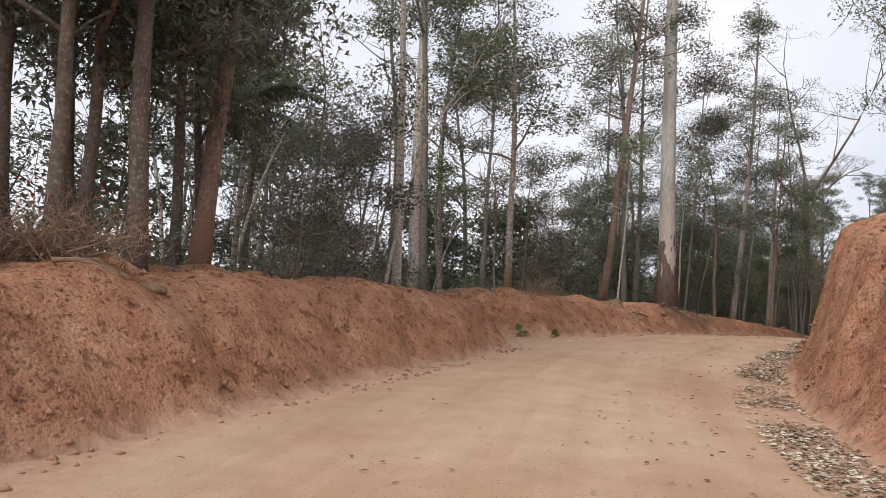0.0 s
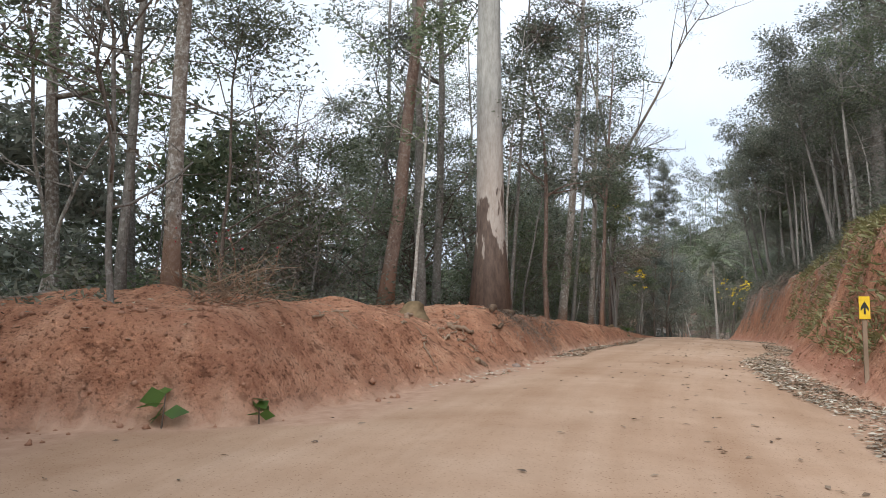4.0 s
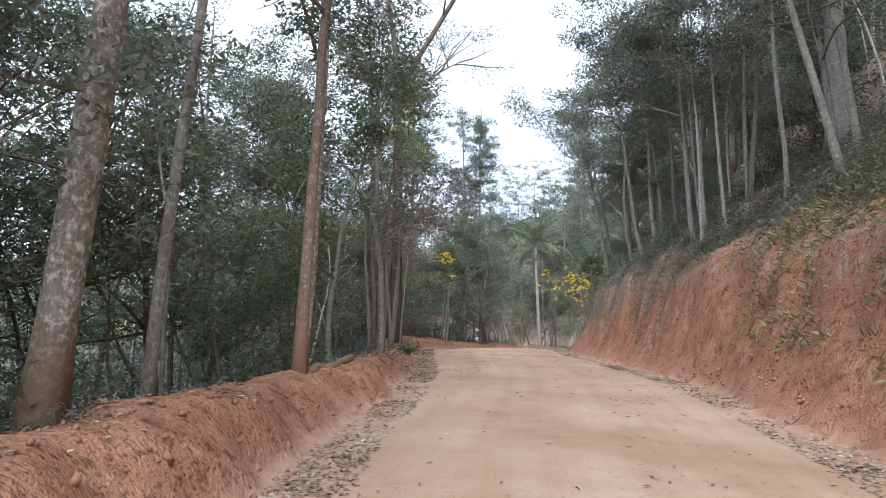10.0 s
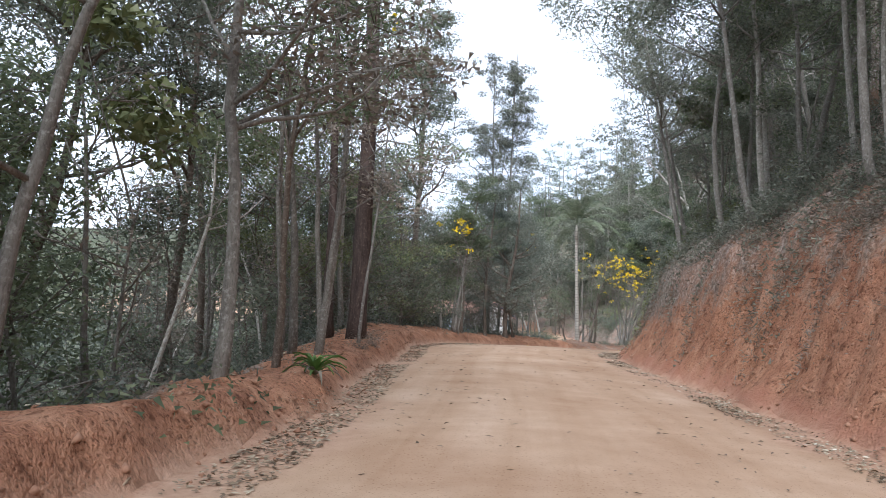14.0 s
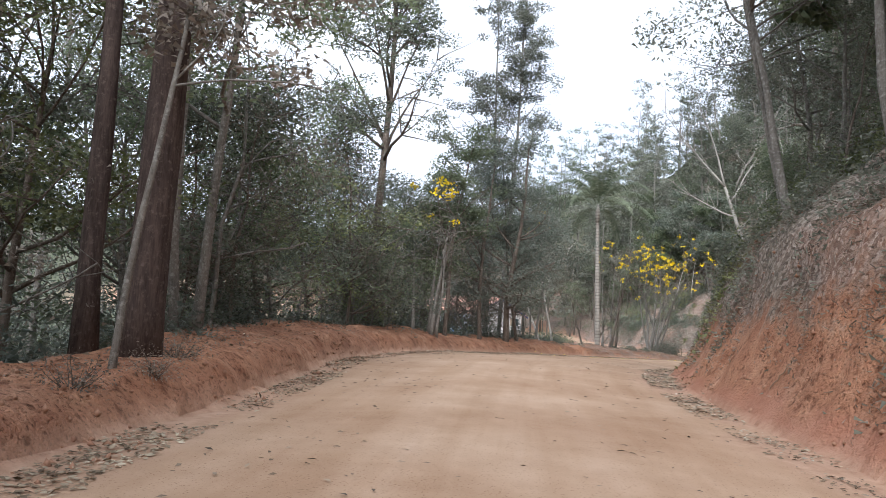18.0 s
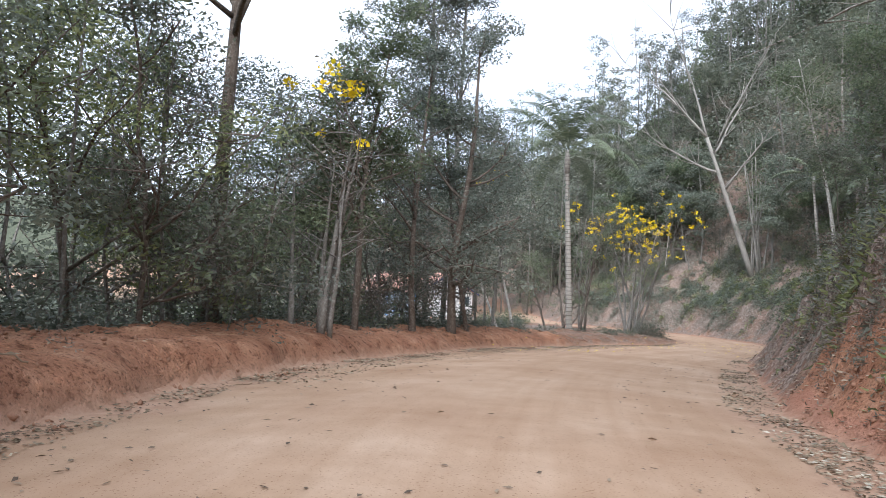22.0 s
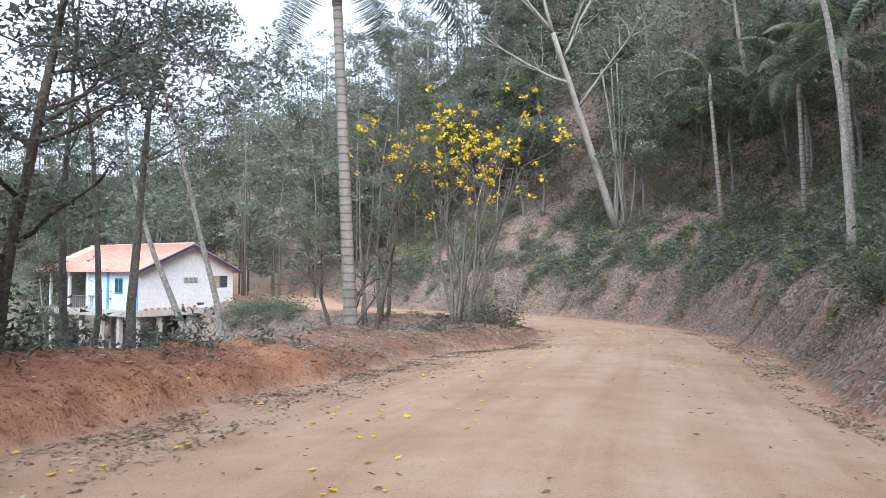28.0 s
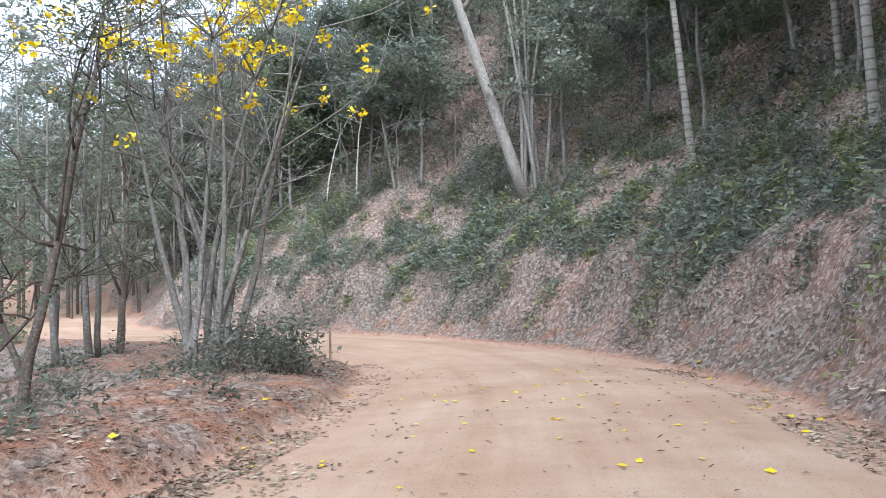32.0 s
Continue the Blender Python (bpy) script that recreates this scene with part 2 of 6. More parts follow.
    green = ramp_of(n, l, clod.outputs["Fac"], [(0.3, (0.045, 0.055, 0.035)), (0.7, (0.12, 0.135, 0.085))])
    c1 = mix_of(n, l, attr("wild"), c1, green.outputs["Color"])
    c2 = mix_of(n, l, attr("road"), c1, roadc)
    l.new(c2, b.inputs["Base Color"])
    h = n.new("ShaderNodeMath")
    h.operation = 'ADD'
    l.new(fine.outputs["Fac"], h.inputs[0])
    l.new(clod.outputs["Fac"], h.inputs[1])
    st = n.new("ShaderNodeMapRange")
    st.inputs["To Min"].default_value, st.inputs["To Max"].default_value = 1.0, 0.12
    l.new(attr("road"), st.inputs["Value"])
    k = n.new("ShaderNodeBump")
    k.inputs["Distance"].default_value = 0.055
    l.new(st.outputs["Result"], k.inputs["Strength"])
    l.new(h.outputs["Value"], k.inputs["Height"])
    l.new(k.outputs["Normal"], b.inputs["Normal"])
    return m


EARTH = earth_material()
BARK_PALE = bark_material("pale_lichen_bark", (0.16, 0.125, 0.10), (0.27, 0.23, 0.19), (0.52, 0.50, 0.46), 0.55, base=(0.23, 0.145, 0.10))
BARK_WHITE = bark_material("white_lichen_bark", (0.30, 0.26, 0.22), (0.43, 0.39, 0.34), (0.62, 0.60, 0.55), 0.7)
BARK_SILVER = bark_material("silver_bark", (0.21, 0.19, 0.165), (0.33, 0.30, 0.265), (0.45, 0.43, 0.39), 0.5)
BARK_RED = bark_material("reddish_bark", (0.15, 0.10, 0.078), (0.25, 0.175, 0.138), (0.36, 0.315, 0.275), 0.35, base=(0.24, 0.14, 0.095))
BARK_BROWN = bark_material("brown_bark", (0.10, 0.078, 0.062), (0.17, 0.135, 0.11), (0.29, 0.26, 0.225), 0.35)
BARK_DARK = bark_material("dark_furrowed_bark", (0.045, 0.032, 0.028), (0.10, 0.072, 0.062), (0.15, 0.115, 0.10), 0.25, 9.0, (1, 1, 0.15))
BARK_GREY = bark_material("grey_bark", (0.14, 0.125, 0.11), (0.22, 0.20, 0.175), (0.34, 0.33, 0.30), 0.4)
# Most leaf base colours below are raised to stand in for lifted shade.
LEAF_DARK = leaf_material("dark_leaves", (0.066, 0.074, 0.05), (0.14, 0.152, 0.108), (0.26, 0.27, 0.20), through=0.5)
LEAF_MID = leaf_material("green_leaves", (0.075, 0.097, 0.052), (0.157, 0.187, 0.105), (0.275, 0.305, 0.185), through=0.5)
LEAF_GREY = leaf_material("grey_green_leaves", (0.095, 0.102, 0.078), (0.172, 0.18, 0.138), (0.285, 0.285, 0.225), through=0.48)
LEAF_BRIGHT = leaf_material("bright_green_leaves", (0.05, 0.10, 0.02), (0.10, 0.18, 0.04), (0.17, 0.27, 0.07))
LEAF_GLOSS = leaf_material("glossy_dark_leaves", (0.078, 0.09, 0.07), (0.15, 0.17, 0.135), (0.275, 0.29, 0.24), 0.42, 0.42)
LEAF_SAGE = leaf_material("shade_lifted_dusty_sage_leaves", (0.09, 0.105, 0.08), (0.17, 0.192, 0.145), (0.28, 0.30, 0.23), 0.6, 0.36)
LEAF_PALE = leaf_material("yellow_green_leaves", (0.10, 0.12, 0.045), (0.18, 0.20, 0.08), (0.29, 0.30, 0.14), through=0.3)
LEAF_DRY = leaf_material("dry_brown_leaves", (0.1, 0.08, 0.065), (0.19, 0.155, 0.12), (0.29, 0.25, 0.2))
LITTER = leaf_material("fallen_leaves", (0.085, 0.06, 0.04), (0.27, 0.205, 0.14), (0.60, 0.51, 0.38), 0.85, 0.05, 0.15)
PETAL = leaf_material("yellow_petals", (0.80, 0.54, 0.005), (0.88, 0.66, 0.008), (0.92, 0.74, 0.015), 0.5, 0.3)

# ---- mesh helpers ----
def part(name, data, mat, parent=None, label="", at=(0, 0, 0), smooth=True):
    """Links vertices and faces (or a bmesh) as one mesh object, under parent if given."""
    me = bpy.data.meshes.new(name)
    if isinstance(data, bmesh.types.BMesh):
        data.to_mesh(me)
        data.free()
    else:
        me.from_pydata(*data)
    me.materials.append(mat)
    if smooth:
        me.polygons.foreach_set("use_smooth", [True] * len(me.polygons))
    ob = new(name, me)
    ob.location = at
    if parent is not None:
        ob.parent = parent
    if label:
        ob["label"] = label
    return ob


def thing(name, at, label, category, group="", kind=""):
    return tagged(pose_of(new(name), at), label, category, group, kind)


def pose_of(ob, at):
    ob.location = at
    return ob


def tube(pts, radii, sides=8, lump=0.0, rng=None):
    """A closed tapered tube along points: vertices and faces."""
    pts = np.asarray(pts, float)
    n = len(pts)
    tang = np.gradient(pts, axis=0)
    tang /= np.linalg.norm(tang, axis=1, keepdims=True) + 1e-9
    ref = np.where(np.abs(tang[:, 2:3]) > 0.9, [[1.0, 0, 0]], [[0, 0, 1.0]])
    ref = ref if np.ptp(np.abs(tang[:, 2])) < 0.5 else np.tile([[0.31, 0.95, 0.05]], (n, 1))
    a = np.cross(tang, ref)
    a /= np.linalg.norm(a, axis=1, keepdims=True) + 1e-9
    b = np.cross(tang, a)
    ang = np.linspace(0, 2 * math.pi, sides, endpoint=False)
    r = np.asarray(radii, float)[:, None] * np.ones((n, sides))
    if lump and rng is not None:
        r = r * (1 + lump * rng.standard_normal((n, sides)))
    v = pts[:, None] + r[..., None] * (np.cos(ang)[None, :, None] * a[:, None] + np.sin(ang)[None, :, None] * b[:, None])
    faces = []
    for i in range(n - 1):
        for j in range(sides):
            k = (j + 1) % sides
            faces.append((i * sides + j, i * sides + k, (i + 1) * sides + k, (i + 1) * sides + j))
    faces.append(tuple(range(sides))[::-1])
    faces.append(tuple((n - 1) * sides + j for j in range(sides)))
    return v.reshape(-1, 3).tolist(), faces


def join(pieces):
    vs, fs = [], []
    for v, f in pieces:
        o = len(vs)
        vs += v
        fs += [tuple(i + o for i in q) for q in f]
    return vs, [], fs


def leaves(name, centres, size, rng, mat, aspect=0.42, droop=0.3, parent=None, flat=False, label="", fine=False, out=None):
    """Many single leaves in one mesh: folded pointed blades, or small plain ones where fine."""
    c = np.asarray(centres, float)
    n = len(c)
    d = rng.standard_normal((n, 3))
    d[:, 2] = d[:, 2] * 0.5 - droop
    if flat:
        d[:, 2] = rng.uniform(-0.12, 0.12, n)
    d /= np.linalg.norm(d, axis=1, keepdims=True)
    up = rng.standard_normal((n, 3)) * (0.25 if flat else 0.7) + [0, 0, 1]
    if out is not None:
        up = rng.standard_normal((n, 3)) * 0.4 + [0, 0, 0.45] + out
    w = np.cross(d, up)
    w /= np.linalg.norm(w, axis=1, keepdims=True) + 1e-9
    s = (size * rng.uniform(0.65, 1.35, n))[:, None]
    nrm = np.cross(w, d)
    mid = c + d * s * 0.42
    v = np.stack([c, mid + w * s * aspect * 0.5 + nrm * s * 0.06, c + d * s, mid - w * s * aspect * 0.5 + nrm * s * 0.06], 1).reshape(-1, 3)
    if fine:
        v = np.stack([c - w * s * aspect * 0.5, c + w * s * aspect * 0.5, c + d * s], 1).reshape(-1, 3)
    k = 3 if fine else 4
    me = bpy.data.meshes.new(name)
    me.vertices.add(k * n)
    me.vertices.foreach_set("co", v.ravel())
    me.loops.add(k * n)
    me.loops.foreach_set("vertex_index", np.arange(k * n))
    me.polygons.add(n)
    me.polygons.foreach_set("loop_start", np.arange(n) * k)
    me.update(calc_edges=True)
    me.materials.append(mat)
    ob = new(name, me)
    if parent is not None:
        ob.parent = parent
    if label:
        ob["label"] = label
    return ob


def box(cx, cy, cz, sx, sy, sz, bevel=0.0):
    bm = bmesh.new()
    bmesh.ops.create_cube(bm, size=1.0)
    bmesh.ops.scale(bm, vec=(sx, sy, sz), verts=bm.verts)
    if bevel:
        bmesh.ops.bevel(bm, geom=bm.edges[:], offset=bevel, segments=2, affect='EDGES')
    bmesh.ops.translate(bm, vec=(cx, cy, cz), verts=bm.verts)
    return bm


# ---- the lie of the land ----
def lattice(ix, iy, seed):
    h = (ix.astype(np.int64) * 374761393 + iy.astype(np.int64) * 668265263 + seed * 982451653) & 0x7FFFFFFF
    h = ((h ^ (h >> 13)) * 1274126177) & 0x7FFFFFFF
    return ((h ^ (h >> 16)) & 0xFFFF) / 65535.0


def field(x, y, size, seed=0):
    """Smooth value noise in -1..1 with lumps of the given size."""
    x, y = np.asarray(x, float) / size, np.asarray(y, float) / size
    ix, iy = np.floor(x), np.floor(y)
    fx, fy = x - ix, y - iy
    fx, fy = fx * fx * (3 - 2 * fx), fy * fy * (3 - 2 * fy)
    a, b = lattice(ix, iy, seed), lattice(ix + 1, iy, seed)
    c, d = lattice(ix, iy + 1, seed), lattice(ix + 1, iy + 1, seed)
    return 2 * ((a * (1 - fx) + b * fx) * (1 - fy) + (c * (1 - fx) + d * fx) * fy) - 1


# the road's middle line on the drive: x, y, height of the surface
LINE = [(70, -150, -4.0), (40, -90, -2.6), (12.0, -27.0, -1.0), (8.2, -18.3, -0.75), (4.2, -9.2, -0.4),
        (0, 0, 0), (-2.43, 5.5, 0.3), (-4.51, 11.12, 0.71), (-6.06, 16.92, 1.16), (-6.52, 22.89, 1.56), (-6.13, 28.87, 1.88),
        (-5.57, 34.85, 2.06), (-5.02, 40.82, 2.19), (-4.58, 46.81, 2.28), (-3.95, 52.77, 2.39), (-3.49, 58.75, 2.4), (-3.42, 64.75, 2.42),
        (-3.5, 70.75, 2.47), (-3.4, 76.75, 2.49), (-3.13, 82.74, 2.51), (-2.24, 88.67, 2.44), (-0.71, 94.47, 2.22), (1.08, 100.19, 1.97),
        (3.46, 105.69, 1.77), (6.32, 110.96, 1.59), (9.2, 116.2, 1.42), (12.2, 122.0, 1.28), (14.6, 128.5, 1.15), (14.9, 135.5, 1.1),
        (12.6, 142.0, 1.1), (8.4, 147.5, 1.1), (4.6, 153.0, 1.1), (2.8, 160.0, 1.2),
        (2.4, 170.0, 1.3), (-1, 182.0, 1.4), (-12, 192.0, 1.6), (-50, 200.0, 2.0), (-110, 206.0, 3.0), (-400, 240.0, 5.0)]


def spline(pts, per=12):
    p = np.asarray(pts, float)
    p = np.vstack([2 * p[0] - p[1], p, 2 * p[-1] - p[-2]])
    out = []
    for i in range(1, len(p) - 2):
        for t in np.arange(per) / per:
            a, b, c, d = p[i - 1:i + 3]
            out.append(0.5 * (2 * b + (c - a) * t + (2 * a - 5 * b + 4 * c - d) * t * t + (3 * b - a - 3 * c + d) * t ** 3))
    out.append(p[-2])
    return np.array(out)


ROAD = spline(LINE)
_step = np.linalg.norm(np.diff(ROAD[:, :2], axis=0), axis=1)
ROAD_S = np.r_[0, np.cumsum(_step)]
ROAD_S -= ROAD_S[60]
TANG = np.gradient(ROAD[:, :2], axis=0)
TANG /= np.linalg.norm(TANG, axis=1, keepdims=True)


def table(s, rows):
    k, v = zip(*rows)
    return np.interp(s, k, v)


LEFT_EDGE = [(-15, 4.6), (5, 4.4), (7, 4.15), (8.5, 3.9), (11, 3.4), (13.5, 2.95), (16.5, 2.6), (18.4, 2.6), (19.2, 3.3), (19.8, 5.4),
             (22.3, 5.6), (23.2, 3.5), (24.4, 3.2), (25.8, 2.8), (27.5, 2.4), (31.5, 2.2), (35, 2.35), (40, 2.4), (43, 2.15), (46, 2.25),
             (50, 2.6), (54, 2.85), (58, 3.3), (61, 3.4), (66, 3.65), (70, 3.85), (75, 4.05), (80, 4.4), (82.5, 4.75), (85.5, 4.95),
             (90, 5.1), (95, 5.35), (100, 5.45), (106, 5.75), (112, 5.65), (117, 5.55), (120, 5.5), (122, 5.1), (124.5, 3.9), (126.5, 3.6),
             (129.5, 3.35), (133, 3.1), (137, 2.9), (150, 2.6), (200, 2.6)]
RIGHT_EDGE = [(-15, 3.2), (8, 3.2), (12, 3.3), (16.5, 3.6), (20, 3.85), (26, 4.05), (29.5, 3.4), (33.3, 3.1), (37, 3.4), (40, 3.75),
              (45, 4.05), (50, 4.2), (56, 4.15), (62, 4.25), (66, 4.15), (70, 4.35), (73, 4.1), (76, 4), (82, 3.88), (90, 3.95), (97, 4.3),
              (101, 4.4), (107, 4.3), (110, 4), (114, 3.45), (118, 3.55), (123, 3.7), (127, 3.45), (130, 3.8), (133, 3.8), (136, 3.45),
              (141, 3.1), (200, 2.6)]
LEFT_RISE = [(-15, 1.5), (6, 1.58), (8.8, 1.68), (11, 1.52), (14.3, 1.38), (17.6, 1.3), (18.4, 1.22), (19.4, 0.8), (20.2, 0.4), (22, 0.5),
             (23, 1.2), (24, 1.3), (25.7, 1.17), (28.2, 1.12), (31, 1.08), (34, 1.08), (36.5, 0.98), (38, 0.82), (39.6, 0.84), (40.3, 1.1),
             (41, 0.84), (44, 0.77), (48.5, 0.62), (54, 0.58), (60, 0.56), (65, 0.46), (67, 0.52), (70, 0.62), (73.5, 0.7), (77, 0.78),
             (80, 0.78), (84, 0.86), (88, 0.76), (93, 0.76), (100, 0.68), (104, 0.72), (109, 0.78), (112, 0.64), (116, 0.6), (120, 0.64),
             (124, 0.5), (127, 0.38), (131, 0.28), (135, 0.12), (200, 0.1)]
LEFT_FACE = [(-15, 2.2), (9, 1.7), (13, 1.2), (18, 0.9), (30, 1.3), (40, 0.8), (55, 0.6), (110, 0.7), (120, 1.2), (200, 1.5)]
LEFT_CREST = [(-15, 7.0), (12, 6.0), (22, 4.5), (33, 2.6), (38, 0.6), (45, -0.1), (58, -0.2), (67, -0.2), (73, 0.5), (78, 1.0), (86, 1.6), (100, 1.8), (112, 1.3), (118, 1.2), (123.5, 1.2), (128, 1.1), (133, 1.6), (137.5, 3.6), (142, 5.5), (150, 1.5), (200, 1.0)]
LEFT_DROP = [(-15, 1.0), (15, 1.0), (30, 1.8), (45, 2.8), (100, 3.0), (114, 4.6), (127, 4.4), (136, 4.5), (160, 4.0), (190, 2.5), (400, 2.0)]
RIGHT_RISE = [(-15, 1.6), (9, 2.2), (16, 2.65), (21.5, 3.25), (28, 3.1), (35, 2.97), (40, 3.3), (50, 3.3), (57, 3.1), (62, 3.3), (70, 3.45),
              (75, 3.3), (80, 3.6), (86, 3.2), (89, 2.8), (95.5, 2.45), (104.6, 1.75), (112, 1.5), (118, 1.4), (130, 2.2), (145, 2.6),
              (200, 2)]
RIGHT_FACE = [(-15, 1.0), (20, 1.1), (40, 1.6), (60, 1.2), (82, 1.5), (95, 1.4), (108, 1.2), (125, 1.4), (140, 2.2), (200, 2.2)]
RIGHT_SLOPE = [(-15, 0.3), (20, 0.5), (47, 0.72), (70, 0.72), (85, 0.85), (100, 0.8), (115, 0.75), (130, 0.82), (138, 0.86), (144, 0.76), (150, 0.8), (200, 0.5)]
LEFT_TIER = [(58, 0.0), (72, 1.0), (118, 1.0), (126, 0.4)]

RIGHT_STEEP = [(100, 0.0), (125, 0.3), (150, 0.58), (190, 0.52), (205, 0.25), (225, -0.2), (300, -0.2)]


def smooth01(t):
    t = np.clip(t, 0, 1)
    return t * t * (3 - 2 * t)


def along(x, y):
    """Distance along the road and sideways (left is positive) of places, and the road's height there."""
    x, y = np.ravel(np.asarray(x, float)), np.ravel(np.asarray(y, float))
    best = np.empty(len(x), int)
    for i in range(0, len(x), 4000):
        dx = x[i:i + 4000, None] - ROAD[None, :, 0]
        dy = y[i:i + 4000, None] - ROAD[None, :, 1]
        best[i:i + 4000] = (dx * dx + dy * dy).argmin(1)
    ox, oy = x - ROAD[best, 0], y - ROAD[best, 1]
    t = TANG[best]
    ahead = ox * t[:, 0] + oy * t[:, 1]
    side = t[:, 0] * oy - t[:, 1] * ox
    far = np.hypot(ox, oy)
    d = np.where(side >= 0, 1, -1) * np.maximum(np.abs(side), np.where(np.abs(ahead) > 1.2, far, 0))
    s = ROAD_S[best] + np.clip(ahead, -1.2, 1.2)
    z = np.interp(s, ROAD_S, ROAD[:, 2])
    return s, d, z


def land(x, y, rough=True):
    """Height and zones (road, verge, forest floor) of the land."""
    x, y = np.ravel(np.asarray(x, float)), np.ravel(np.asarray(y, float))
    s, d, z0 = along(x, y)
    wob = 0.22 * field(x, y, 2.3, 1) + 0.10 * field(x, y, 0.8, 2) if rough else 0
    u = d - table(s, LEFT_EDGE) + wob
    v = -d - table(s, RIGHT_EDGE) + wob
    big = field(x, y, 9.0, 3)
    rise = table(s, LEFT_RISE) * (1 + 0.11 * field(x, y, 3.1, 4) + 0.10 * field(x, y, 1.2, 14))
    face, crest, drop = table(s, LEFT_FACE), table(s, LEFT_CREST), table(s, LEFT_DROP)
    tier = table(s, LEFT_TIER)
    left = rise * ((0.85 - 0.27 * tier) * smooth01(u / face) ** 0.7 + 0.15 * (1 - tier) * smooth01(u / (face + 1.2)) + 0.26 * tier * smooth01((u - 0.4) / 2.4))
    over = u - face - crest
    left -= (rise + drop) * smooth01(over / 7.0) + 0.30 * np.clip(over - 5, 0, 45) + 0.04 * np.clip(over - 50, 0, None)
    left += np.clip(over, 0, 6) / 6 * 0.3 * big
    rrise = table(s, RIGHT_RISE) * (1 + 0.12 * field(x, y, 4.3, 5) + 0.05 * field(x, y, 1.1, 15))
    rface, slope = table(s, RIGHT_FACE), table(s, RIGHT_SLOPE)
    right = rrise * smooth01(np.clip(v / rface, 0, 1) * 0.5 + 0.0) * 2
    up = np.clip(v - rface, 0, None)
    right += slope * np.minimum(up, 40) + 0.4 * slope * np.clip(up - 40, 0, 60) + table(s, RIGHT_STEEP) * np.clip(up - 6, 0, 34)
    right += np.clip(up, 0, 2) / 2 * (0.25 * big + 0.2 * field(x, y, 2.0, 6) + 0.12 * field(x, y, 0.7, 16))
    h = np.where(u > 0, left, np.where(v > 0, right, 0))
    off = np.maximum(u, v)
    clay = smooth01(off / 0.25)
    if rough:
        steep = np.maximum((u > 0) * smooth01((face + 0.3 - u) / 0.3), (v > 0) * smooth01((rface + 0.3 - v) / 0.3))
        h = h + clay * (1 - 0.75 * steep) * (0.07 * field(x, y, 0.5, 7) + 0.045 * field(x, y, 0.27, 8) + 0.07 * field(x, y, 1.1, 9))
        h = h + (1 - clay) * (0.03 * field(x, y, 2.6, 10) + 0.008 * field(x, y, 0.6, 11)) - 0.05 * (1 - clay) * np.clip(np.abs(d) - 1, 0, 3)
    road = 1 - smooth01(off / 0.35 + 0.3)
    verge = smooth01((off + 1.1 + 0.4 * field(x, y, 1.5, 12)) / 0.9)
    floor_l = smooth01((over + table(s, [(36, 0.8), (42, -0.6), (70, -0.6), (80, 0.5)])) / 1.6)
    hang = table(s, [(0, 0.75), (28, 0.7), (36, 0.5), (62, 0.55), (70, 0.45), (80, 0.25), (88, 0.03), (400, 0.0)])
    floor_r = np.maximum(smooth01((up - 0.3) / 1.8) * 0.85, smooth01((v - 0.5) / 0.8) * (1 - hang) * 0.85)
    floor_r = np.maximum(floor_r, smooth01((s - 88) / 6) * 0.55 * smooth01((v + 0.1) / 0.3))
    floor_l = np.maximum(floor_l, smooth01((s - 110) / 8) * 0.45 * smooth01((u + 0.4) / 0.5))
    floor = np.where(u > 0, floor_l, floor_r)
    return z0 + h, road, verge, floor, s, u, v


def height(x, y):
    return float(land([x], [y])[0][0])


def grid_lines(lo, hi, step, far, grow=1.35):
    mid = np.arange(lo, hi + step / 2, step)
    out, g, p = [], step * 2, mid[-1]
    while p < far:
        p += g
        g *= grow
        out.append(p)
    inn, g, p = [], step * 2, lo
    while p > -far:
        p -= g
        g *= grow
        inn.append(p)
    return np.r_[inn[::-1], mid, out]


